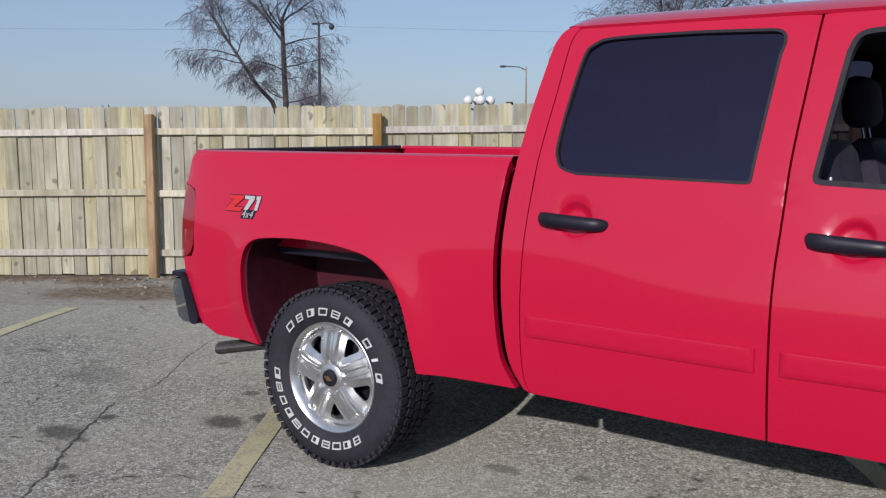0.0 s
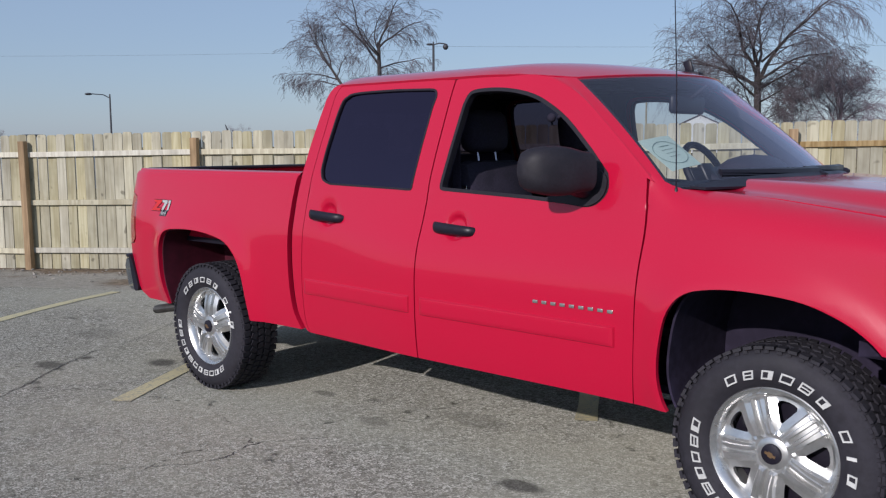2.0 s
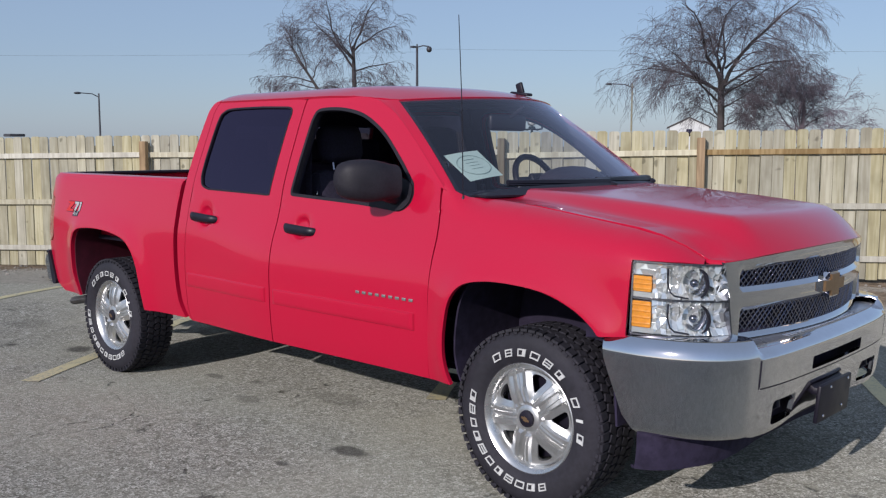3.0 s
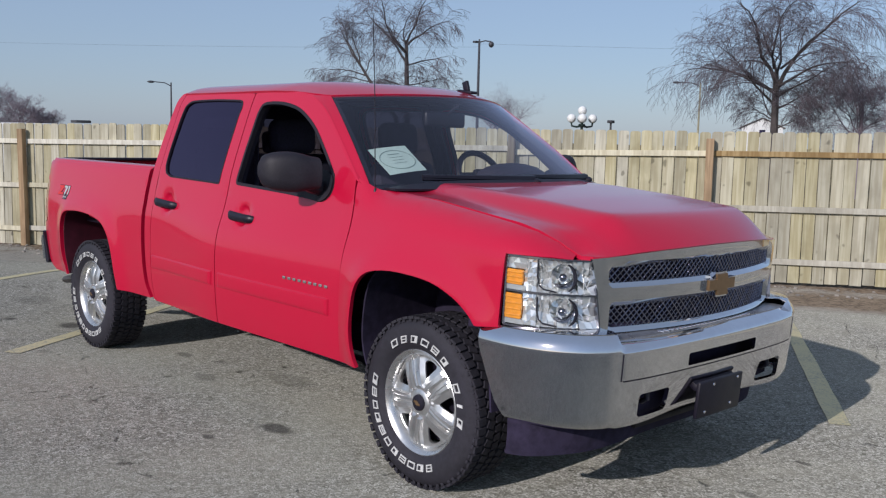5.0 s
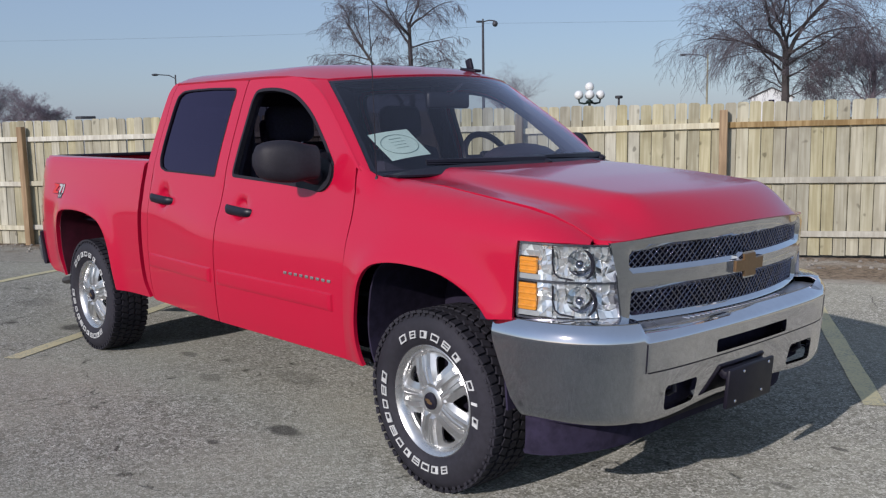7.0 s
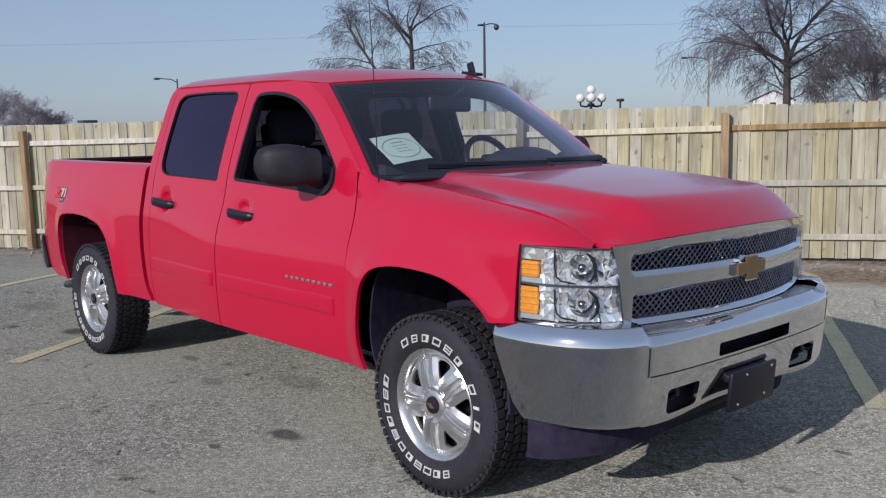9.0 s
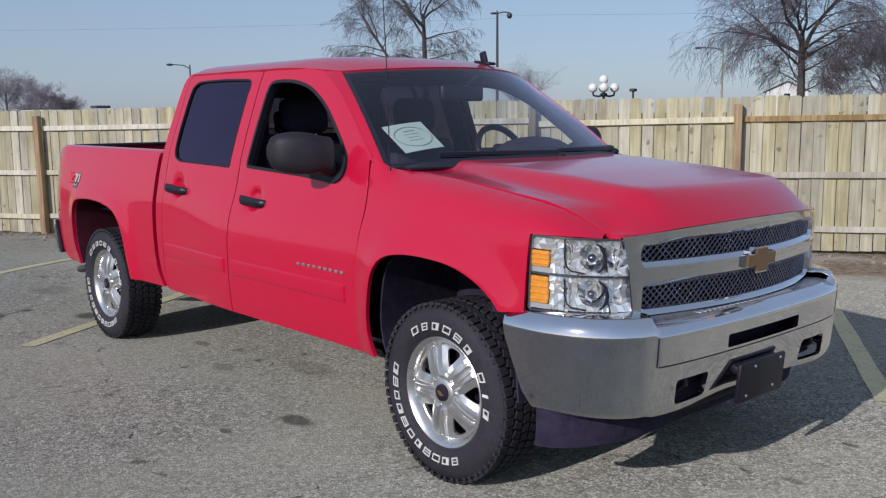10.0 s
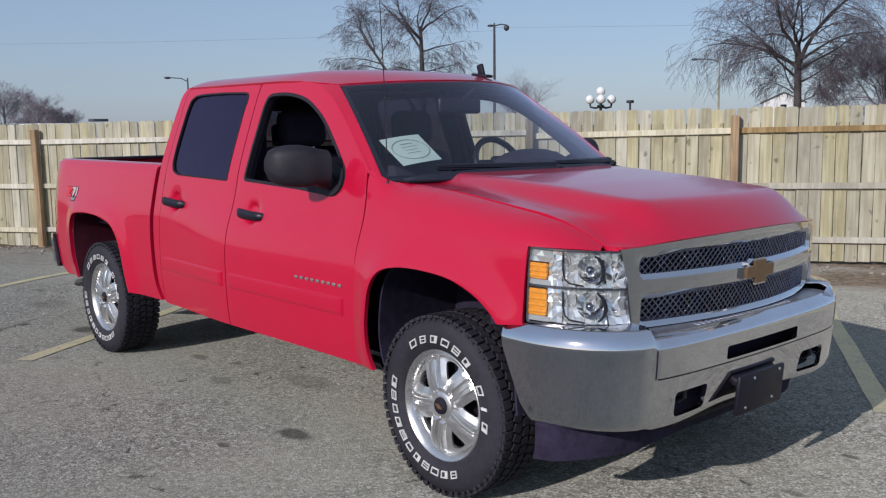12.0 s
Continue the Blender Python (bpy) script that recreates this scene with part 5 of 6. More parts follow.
def wheel(x, y, spin, steer=0.0, left=False, turn=0.0):
    """An Empty at the hub that carries tyre, rim and their pieces."""
    w = new("wheel")
    w.empty_display_size = 0.05
    w.parent = truck
    w.matrix_local = pose(x, y, 0.400, 0, 0, (180 if left else 0) + steer)
    sub("tyre", tyre_me, w, label="black all-terrain tyre with raised white lettering")
    tagged(sub("tread", tread_me, w), kind="stuff")
    for me in letter_mes:
        sub("white_block", me, w, pose(0, 0, 0, 0, -turn, 0))
    sub("rim", rim_me, w, pose(0, 0, 0, 0, spin, 0), "machined aluminium rim")
    for k in range(5):
        sub("spoke", spoke_me, w, pose(0, 0, 0, 0, spin - 90 + 72 * k, 0))
    sub("hub", hub_me, w), sub("hub_cap", cap_me, w, label="black hub cap")
    sub("cap_badge", badge_me, w, pose(0, 0, 0, 0, 20, 0), "plain gold badge")
    sub("brake_shade_disc", back_me, w)
    return w


wheel(0, -0.842, -2, turn=14), wheel(0, 0.842, 15, left=True)
wheel(AXLE, -0.842, -24, STEER), wheel(AXLE, 0.842, 30, STEER, left=True)


# wheel wells, chassis
def well(arch, y0, y1, grow):
    rows = []
    for y in (y0, y0 + 0.10, y1):
        rows.append([(x, y, z) for x, z in arch])
    s = thick(loft(rows), grow)
    c = [(x, z) for x, z in arch]
    wall = sheet(c, [], lambda u, v: (u, y1, v), 0.15, 0.01)[0]
    return join(s, wall)


big_r = [(x, z + 0.004) for x, z in ARCH_R]
big_f = [(x, z + 0.004) for x, z in ARCH_F] + [(4.10, 0.70), (4.12, 0.46)]
both("rear_wheel_well", well([big_r[0]] + big_r + [big_r[-1]], -0.972, -0.50, 0.01), UNDERCOAT, truck)
both("front_wheel_well", well(big_f, -0.955, -0.48, 0.01), LINER, truck)
for y in (-0.42, 0.42):
    part("frame_rail", box((5.0, 0.075, 0.15), (1.85, y, 0.58), 0.01), STEEL, truck)
part("rear_axle", join(moved(lathe([(0.0, -0.72), (0.045, -0.72), (0.045, 0.72), (0.0, 0.72)], 12), pose(0, 0, 0.40)), ball(0.15, (0, 0, 0.40), (1, 1, 1), 14)), STEEL, truck)
part("front_axle", join(tube([(AXLE, -0.7, 0.38), (AXLE, 0.7, 0.38)], 0.04, 10), box((0.25, 0.7, 0.16), (AXLE, 0, 0.42), 0.03)), STEEL, truck)
part("drive_shaft", tube([(0.1, 0.0, 0.42), (2.0, 0.0, 0.50)], 0.045, 10), STEEL, truck)
part("floor_pan", box((2.45, 1.62, 0.04), (2.08, 0, 0.52), 0.01), LINER, truck)
part("transmission", box((0.9, 0.35, 0.22), (2.5, 0, 0.46), 0.05), STEEL, truck)
part("fuel_tank", box((1.1, 0.36, 0.20), (1.45, 0.42, 0.47), 0.05), STEEL, truck)
part("engine_block", box((1.1, 0.75, 0.55), (3.75, 0, 0.80), 0.05), LINER, truck)
part("skid_plate", box((0.55, 0.7, 0.03), (4.15, 0, 0.36), 0.01), STEEL, truck)
part("spring_hanger", box((0.10, 0.09, 0.13), (0.72, -0.47, 0.47), 0.02), STEEL, truck)
part("exhaust_pipe", tube([(1.8, -0.30, 0.48), (0.6, -0.32, 0.50), (-0.20, -0.52, 0.60), (-0.48, -0.70, 0.462)], 0.035, 10), STEEL, truck)
part("exhaust_tip", thick(moved(loft([[(x, 0.052 * math.cos(a) * 1.0, 0.027 * math.sin(a)) for a in np.linspace(0, 2 * math.pi, 17)] for x in (0.0, 0.16, 0.42)]), pose(-0.46, -0.70, 0.462, 0, 10, -165)), -0.004), TIP, truck, "grey oval exhaust tip")

# cab inside
part("dashboard", join(sheet([(2.86, -0.80), (3.22, -0.80), (3.33, 0.0), (3.22, 0.80), (2.86, 0.80)], [], lambda x, y: (x, y, 1.335 + 0.02 * math.exp(-((x - 2.95) / 0.12) ** 2)), 0.08, 0.05)[0], box((0.20, 1.60, 0.30), (2.90, 0, 1.17), 0.05)), TRIM, truck, "dark grey dashboard")
part("instrument_hood", ball(0.2, (2.93, 0.40, 1.385), (0.75, 1.35, 0.42), 16), TRIM, truck)


def steering():
    n, r = 36, 0.185
    ring = [(r * math.cos(2 * math.pi * k / n), r * math.sin(2 * math.pi * k / n), 0) for k in range(n + 1)]
    s = join(tube(ring, 0.019, 8, False), box((0.09, 0.36, 0.02), (0, 0, 0.012), 0.008), box((0.13, 0.13, 0.04), (0, 0, 0.015), 0.018), box((0.17, 0.06, 0.02), (0.09, 0, 0.012), 0.008))
    return moved(s, pose(2.66, 0.42, 1.355, 0, 62, 0))


part("steering_wheel", steering(), BLACK, truck, "black steering wheel")
part("steering_column", tube([(2.67, 0.42, 1.33), (2.95, 0.42, 1.18)], 0.045, 10), TRIM, truck)


def seat(x, y, w=0.52):
    s = part("seat", join(box((0.52, w, 0.16), (x + 0.22, y, 0.86), 0.05), moved(box((0.15, w, 0.60), (0, 0, 0.30), 0.07), pose(x - 0.02, y, 0.86, 0, -14, 0))), FABRIC, truck, "dark grey fabric seat")
    for dy in (-0.07, 0.07):
        part("headrest_post", tube([(x - 0.165, y + dy, 1.40), (x - 0.19, y + dy, 1.53)], 0.006, 6), DARK_CHROME, s)
    part("headrest", moved(box((0.13, 0.31, 0.22), (0, 0, 0.11), 0.06, 3), pose(x - 0.185, y, 1.485, 0, -8, 0)), FABRIC, s)
    return s


seat(2.03, -0.43), seat(2.03, 0.43)
rs = part("rear_bench", join(box((0.48, 1.46, 0.16), (1.40, 0, 0.86), 0.05), moved(box((0.14, 1.46, 0.62), (0, 0, 0.31), 0.05), pose(1.17, 0, 0.86, 0, -12, 0))), FABRIC, truck, "dark grey fabric rear bench")
for y in (-0.5, 0.0, 0.5):
    part("headrest", moved(box((0.10, 0.26, 0.16), (0, 0, 0.08), 0.04, 3), pose(1.03, y, 1.47, 0, -8, 0)), FABRIC, rs)
part("console", box((0.70, 0.30, 0.35), (2.45, 0, 0.86), 0.05), TRIM, truck)
part("rear_view_mirror", join(box((0.035, 0.31, 0.090), (2.775, -0.015, 1.712), 0.018, 3), tube([(2.79, -0.01, 1.74), (2.86, 0.02, 1.80)], 0.01, 8)), BLACK, truck, "black rear-view mirror")
for y in (-0.41, 0.37):
    part("sun_visor", moved(box((0.15, 0.36, 0.014), (0, 0, 0), 0.006), pose(2.54, y, 1.797, 0, 12, 0)), TRIM, truck)
for y in (-0.755, 0.755):
    part("seat_belt", thick(loft([[(1.90, y * 0.985, 1.62), (1.95, y * 0.985, 1.62)], [(1.90, y * 0.985, 1.30), (1.95, y * 0.985, 1.30)], [(1.92, y * 0.96, 0.95), (1.97, y * 0.96, 0.95)]]), 0.003), FABRIC, truck)
    part("belt_latch", box((0.035, 0.008, 0.05), (1.96, y * 0.965, 1.30), 0.004), CHROME, truck, "bright seat belt latch")
# ---- paper on the dashboard, seen through the windscreen ----
pc = [Vector((2.915, -0.69, 1.535)), Vector((3.065, -0.655, 1.410)), Vector((3.065, -0.405, 1.435)), Vector((2.915, -0.435, 1.560))]
notice = thing("paper_notice", "pale green printed paper sheet propped behind the windscreen", "paper", tuple(pc[1]))


def on_paper(u, v, up=0.0):
    p = pc[1].lerp(pc[2], u).lerp(pc[0].lerp(pc[3], u), v)
    nrm = (pc[2] - pc[1]).cross(pc[0] - pc[1]).normalized()
    return tuple(p + nrm * up - pc[1])


part("sheet", sheet([(0, 0), (1, 0), (1, 1), (0, 1)], [], lambda u, v: on_paper(u, v, 0.004 * math.sin(3 * u)), 0.12, 0.001)[0], PAPER, notice)
oval = [(0.5 + 0.44 * math.cos(a), 0.5 + 0.36 * math.sin(a)) for a in np.linspace(0, 2 * math.pi, 32, endpoint=False)]
oval_in = [(0.5 + 0.43 * math.cos(a), 0.5 + 0.345 * math.sin(a)) for a in np.linspace(0, 2 * math.pi, 32, endpoint=False)]
part("printed_oval", sheet(oval, [oval_in], lambda u, v: on_paper(u, v, 0.004 * math.sin(3 * u) + 0.002), 0.06, 0.0005)[0], INK, notice)
for k, (w, h) in enumerate(((0.30, 0.016), (0.36, 0.008), (0.30, 0.008), (0.34, 0.008))):
    v0 = 0.70 - 0.11 * k
    part("printed_bar", sheet([(0.5 - w / 2, v0), (0.5 + w / 2, v0), (0.5 + w / 2, v0 + h), (0.5 - w / 2, v0 + h)], [], lambda u, v: on_paper(u, v, 0.004 * math.sin(3 * u) + 0.002), 0.1, 0.0005)[0], INK, notice)

# ---- trees ----
def bare_tree(name, x, y, height, reach, seed, label, trunk_r=0.16, droop=0.5, counts=(15, 8, 6, 4), forks=((0.0, 0.0, 1.0, 1.0),), low=0.28, trunks=(), limbs=(), side=(1.0, 0.0), pale=False):
    """A leader (or several forks) with side limbs all the way up, each dividing into arching twigs."""
    rnd = random.Random(seed)
    t = thing(name, label, "tree", (x, y, -0.1))
    thickw, thin = [], []

    def limb(p, d, length, r, depth):
        k = (9, 6, 5, 4, 3)[depth]
        pts, rad, dirs = [Vector(p)], [r], []
        dirn = Vector(d).normalized()
        for i in range(k):
            wob = Vector((rnd.uniform(-1, 1), rnd.uniform(-1, 1), rnd.uniform(-0.6, 0.6))) * (0.09, 0.34 if limbs else 0.18, 0.26, 0.28, 0.2)[depth]
            pull = Vector((0, 0, (0.10, 0.05 - 0.20 * droop * i / k, -0.22 * droop, -0.32 * droop, -0.35 * droop)[depth]))
            dirn = (dirn + wob + pull).normalized()
            dirs.append(dirn.copy())
            pts.append(pts[-1] + dirn * length / k)
            rad.append(max(0.0034, r * (1 - 0.82 * (i + 1) / k)))
        (thickw if depth < 2 else thin).append(tube([tuple(q) for q in pts], rad, (8, 5, 4, 3, 3)[depth], False))
        if depth >= len(counts):
            return
        n = counts[depth]
        for j in range(n):
            at = (low + (1 - low) * (j + rnd.random()) / n) if depth == 0 else (0.15 + 0.85 * (j + rnd.random()) / n)
            i = min(k - 1, int(at * k))
            q = pts[i].lerp(pts[i + 1], at * k - i)
            ang = rnd.uniform(0, 2 * math.pi)
            if depth == 0:
                side = Vector((math.cos(ang), math.sin(ang), rnd.uniform(0.55, 1.5)))
                ln = reach * (1.05 - 0.62 * at) * rnd.uniform(0.75, 1.15)
                nd = side.normalized()
            else:
                side = Vector((rnd.uniform(-1, 1), rnd.uniform(-1, 1), rnd.uniform(-0.5, 0.7))).normalized()
                nd = (dirs[i] * 0.85 + side * 0.75).normalized()
                ln = length * rnd.uniform(0.40, 0.70) * (1.2 - 0.5 * at)
            limb(q, nd, ln, max(0.0042, rad[i] * rnd.uniform(0.34, 0.52)), depth + 1)

    if limbs:
        R, D = Vector((side[0], side[1], 0)), Vector((-side[1], side[0], 0))
        for tr in trunks:
            thickw.append(tube([tuple(R * a + Vector((0, 0, b))) for a, b, _ in tr], [c for _, _, c in tr], 9, False))
        for z0, ox, a, b, up, ln, r in limbs:
            limb(R * ox + Vector((0, 0, z0)), R * a + D * b + Vector((0, 0, up)), ln, r * 0.80, 1)
    else:
        for sx, sy, lf, rf in forks:
            limb((0, 0, 0), (sx, sy, 1), height * lf, trunk_r * rf, 0)
    part("trunk", join(*thickw), PALE_HAZED_TWIG if pale else BARK, t)
    part("crown", join(*thin), PALE_HAZED_TWIG if pale else TWIG, t, "fine leafless twigs", 180)
    return t


def whorl(n, z0, z1, length, r, seed, up=(0.2, 1.0)):
    """Limbs all round a trunk, shorter and steeper towards its top."""
    rd, out = random.Random(seed), []
    for i in range(n):
        t = (i + rd.random()) / n
        a = i * 2.4 + rd.uniform(-0.4, 0.4)
        out.append((z0 + (z1 - z0) * t, 0.0, math.cos(a), math.sin(a), up[0] + (up[1] - up[0]) * t + rd.uniform(-0.1, 0.2), length * (1.1 - 0.4 * t) * rd.uniform(0.85, 1.15), r * (1.1 - 0.4 * t)))
    return out


bare_tree("bare_tree", -19.2, 18.5, 6.4, 3.5, 17, "leafless two-stemmed tree with drooping twigs behind the fence", 0.13, 0.75, (0, 12, 7, 4), side=(0.678, 0.737),
          trunks=(((0, 0, 0.12), (0.02, 2.5, 0.10), (-0.03, 4.2, 0.078), (-0.05, 5.2, 0.05)), ((-0.05, 1.5, 0.09), (-0.42, 2.5, 0.075), (-0.85, 2.95, 0.066), (-1.45, 3.9, 0.05), (-1.95, 4.7, 0.034))),
          limbs=[(4.4, -0.04, -0.75, 0.1, 0.62, 2.6, 0.06), (4.7, -0.04, -0.40, -0.25, 0.9, 2.7, 0.055), (5.1, -0.05, 0.12, 0.1, 1.0, 2.1, 0.055), (5.0, -0.05, 0.6, 0.2, 0.75, 1.9, 0.05), (4.3, -0.03, 0.85, -0.2, 0.4, 1.7, 0.04), (3.6, 0, 0.85, 0.2, 0.15, 1.7, 0.035), (3.5, 0, -0.8, -0.2, 0.25, 1.3, 0.03), (4.9, -0.05, 0.1, 0.85, 0.7, 1.9, 0.045), (4.6, -0.04, 0.0, -0.85, 0.6, 1.9, 0.045),
                 (4.7, -1.93, -0.6, 0.1, 0.7, 1.6, 0.04), (4.1, -1.58, -0.65, 0.1, 0.65, 1.9, 0.045), (3.9, -1.45, -0.95, -0.1, 0.2, 1.7, 0.035), (4.3, -1.70, -0.1, 0.3, 1.0, 1.6, 0.04), (3.7, -1.32, -0.9, 0.3, 0.0, 1.4, 0.03), (4.0, -1.51, 0.5, -0.4, 0.6, 1.3, 0.03), (3.1, -0.95, -0.8, 0.2, 0.35, 1.3, 0.028), (2.75, -0.66, -0.5, -0.6, 0.4, 1.2, 0.026), (3.3, -1.07, 0.5, 0.4, 0.55, 1.1, 0.026)] + whorl(6, 2.3, 4.0, 1.25, 0.028, 12, (0.25, 0.6)))
bare_tree("bare_tree", -8.3, 24.7, 6.3, 4.0, 31, "leafless spreading tree with a stout trunk behind the fence", 0.19, 0.70, (0, 14, 9, 5), side=(0.89, 0.46),
          trunks=(((0, 0, 0.15), (0.03, 2.0, 0.125), (0.0, 3.4, 0.11), (-0.03, 4.1, 0.08)),),
          limbs=[(3.4, 0, -0.75, 0.2, 0.85, 3.0, 0.085), (3.7, 0, -0.32, -0.3, 1.0, 3.3, 0.085), (3.5, 0, 0.46, 0.1, 1.0, 3.7, 0.095), (3.5, 0, -0.95, 0.1, 0.55, 2.4, 0.06), (3.05, 0, -0.95, -0.1, 0.42, 2.7, 0.055), (3.6, 0, 0.8, -0.2, 0.55, 2.5, 0.06), (3.3, 0, 0.9, 0.3, 0.32, 2.4, 0.05), (2.9, 0, 0.8, 0.2, 0.35, 1.9, 0.04), (2.6, 0, -0.6, 0.4, 0.5, 1.5, 0.035), (4.1, 0, 0.1, 0.85, 0.7, 2.5, 0.06), (4.0, 0, -0.1, -0.85, 0.6, 2.5, 0.06), (4.2, 0.1, 0.6, 0.4, 0.8, 2.6, 0.055), (4.2, -0.1, -0.6, -0.5, 0.85, 2.6, 0.055)] + whorl(4, 2.2, 3.4, 1.3, 0.03, 14, (0.2, 0.6)))
bare_tree("bare_tree", -6.8, 27.5, 3.5, 2.4, 35, "small dense leafless reddish-twigged tree behind the fence", 0.10, 0.45, (0, 12, 8, 6), side=(0.89, 0.46),
          trunks=(((0, 0, 0.11), (0.05, 1.4, 0.09), (0.1, 3.3, 0.05)),), limbs=whorl(14, 1.5, 3.2, 1.8, 0.035, 8, (0.4, 1.4)), pale=True)
bare_tree("bare_tree", -92.0, 99.0, 9.5, 5.0, 39, "distant leafless tree with a fan of upright branches", 0.3, 0.02, (0, 10, 8, 4), side=(0.68, 0.73),
          trunks=(((0, 0, 0.32), (0.0, 1.6, 0.28), (0.1, 3.2, 0.20)),), limbs=whorl(18, 2.0, 3.2, 5.3, 0.12, 9, (0.6, 2.6)), pale=True)
for k, (x, y, h, w) in enumerate(((-62.7, 17.4, 4.8, 3.0), (-60.6, 19.0, 3.6, 2.6), (-60.1, 20.3, 3.1, 2.2))):
    bare_tree("bare_tree", x, y, h, w, 53 + k, "distant low leafless brownish tree beyond the fence", 0.12, 0.2, (0, 11, 8, 6), side=(0.34, 0.94),
              trunks=(((0, 0, 0.12), (0.05, h * 0.35, 0.10), (0.0, h * 0.7, 0.05)),), limbs=whorl(13, h * 0.25, h * 0.7, w * 0.75, 0.04, 53 + k, (0.35, 1.1)), pale=True)
bare_tree("bare_shrub", -77.8, 53.2, 3.2, 2.0, 61, "distant leafless shrub beyond the fence", 0.10, 0.1, (12, 8, 6), ((0.3, 0.2, 1.0, 0.8), (-0.3, -0.2, 1.0, 0.8)), 0.1, pale=True)

# ---- street lamps ----
def street_lamp(x, y, top, ax, ay, twin=False, wooden=False):
    t = thing("street_lamp", "street lamp on a weathered wooden pole" if wooden else "grey steel street lamp on a tall pole", "street lamp", (x, y, -0.1), "street lamps")
    h = top + 0.1
    part("pole", tube([(0, 0, 0), (0, 0, h * 0.5), (0, 0, h)], [0.11, 0.09, 0.07], 10), POLE_WOOD if wooden else LAMP_METAL, t)
    a = Vector((ax, ay, 0))
    if twin:
        part("arm", tube([(0, 0, h - 0.05), tuple(a * 0.5 + Vector((0, 0, h + 0.05))), tuple(a + Vector((0, 0, h)))], 0.04, 8), LAMP_METAL, t)
        part("lamp_head", ball(0.18, tuple(a + Vector((0, 0, h - 0.18))), (1, 1, 1.1), 14), LAMP_METAL, t)
        part("sensor", tube([(0, 0, h), (0, 0, h + 0.14)], 0.05, 8), LAMP_METAL, t)
        part("bracket", box((0.3, 0.3, 0.12), (-ax * 0.3, -ay * 0.3, h - 0.03), 0.03), LAMP_METAL, t)
    else:
        part("arm", tube([(0, 0, h - 0.35), tuple(a * 0.35 + Vector((0, 0, h - 0.05))), tuple(a + Vector((0, 0, h + 0.02)))], 0.045, 8), LAMP_METAL, t)
        turn = math.degrees(math.atan2(ay, ax))
        part("lamp_head", moved(ball(0.3, (0, 0, 0), (1.15, 0.5, 0.38), 14), Matrix.Translation(tuple(a * 1.12 + Vector((0, 0, h)))) @ pose(0, 0, 0, 0, 0, turn)), LAMP_METAL, t)
    return t


street_lamp(-77.0, 38.5, 6.35, -0.75, -1.45)
street_lamp(-37.0, 39.8, 7.95, 0.55, 0.55, True)
street_lamp(-42.0, 74.0, 7.45, -1.65, -1.05, wooden=True)

globes = thing("globe_lamp", "dark green lamp post with five white glass globes", "lamp post", (-13.8, 21.8, -0.1))
part("post", tube([(0, 0, 0), (0, 0, 1.2), (0, 0, 2.32)], [0.07, 0.05, 0.045], 10), GREEN_METAL, globes)
part("post_collar", moved(lathe([(0.0, 0.06), (0.10, 0.05), (0.13, 0.0), (0.06, -0.06)], 14), pose(0, 0, 2.30, 90, 0, 0)), GREEN_METAL, globes)
for k in range(4):
    a = radians(90 * k + 41)
    c, s = math.cos(a), math.sin(a)
    part("arm", tube([(0, 0, 2.28), (0.18 * c, 0.18 * s, 2.24), (0.34 * c, 0.34 * s, 2.27), (0.36 * c, 0.36 * s, 2.40)], 0.035, 8), GREEN_METAL, globes)
    part("globe", ball(0.155, (0.36 * c, 0.36 * s, 2.53), (1, 1, 1), 16), OPAL, globes, "white glass globe")
part("globe", ball(0.155, (0, 0, 2.80), (1, 1, 1), 16), OPAL, globes, "white glass globe")
part("stem", tube([(0, 0, 2.30), (0, 0, 2.68)], 0.04, 8), GREEN_METAL, globes)

for name, x, y, h in (("post_light", -13.03, 22.4, 2.42), ("vent_pipe", -25.4, 16.4, 2.1)):
    t = thing(name, "thin dark post with a small cap beyond the fence", "post", (x, y, -0.1))
    part("post", tube([(0, 0, 0), (0, 0, h)], 0.035, 8), CABLE, t)
    part("cap", box((0.20, 0.20, 0.10), (0, 0, h + 0.02), 0.03) if name == "post_light" else tube([(0, 0, h), (-0.1, -0.08, h + 0.35)], [0.05, 0.01], 6), CABLE, t)

# ---- house beyond, dark vehicle roof, power lines ----
def house(x, y, turn, w, d, wall_h, roof_h, base=-0.1):
    t = thing("house", "small white house with a brown gable roof beyond the fence", "house", (x, y, base))
    t.rotation_euler = (0, 0, radians(turn))
    g = [(-w / 2, 0), (w / 2, 0), (w / 2, wall_h), (0, wall_h + roof_h), (-w / 2, wall_h)]
    part("gable_wall", sheet(g, [rounded(-0.5, 0.5, wall_h - 1.6, wall_h - 0.3, 0.02)], lambda u, v: (u, -d / 2, v), 0.8, 0.15)[0], STUCCO, t)
    win = part("window", box((0.98, 0.06, 1.28), (0, -d / 2 + 0.08, wall_h - 0.95), 0.01), TINT, t)
    part("gable_wall", sheet([(-a, b) for a, b in reversed(g)], [], lambda u, v: (-u, d / 2, v), 0.8, 0.15)[0], STUCCO, t)
    for s in (-1, 1):
        part("side_wall", box((0.15, d - 0.1, wall_h), (s * (w / 2 - 0.076), 0, wall_h / 2)), STUCCO, t)
        e = 0.35
        sl = roof_h / (w / 2)
        rows = [[(s * (w / 2 + e), yy, wall_h - e * sl), (0, yy, wall_h + roof_h)] for yy in (-d / 2 - 0.3, d / 2 + 0.3)]
        sh = loft(rows)
        if s < 0:
            sh = (sh[0], [tuple(reversed(f)) for f in sh[1]])
        part("roof_slope", thick(moved(sh, pose(0, 0, 0.10)), 0.14), SHINGLE, t)
    return t


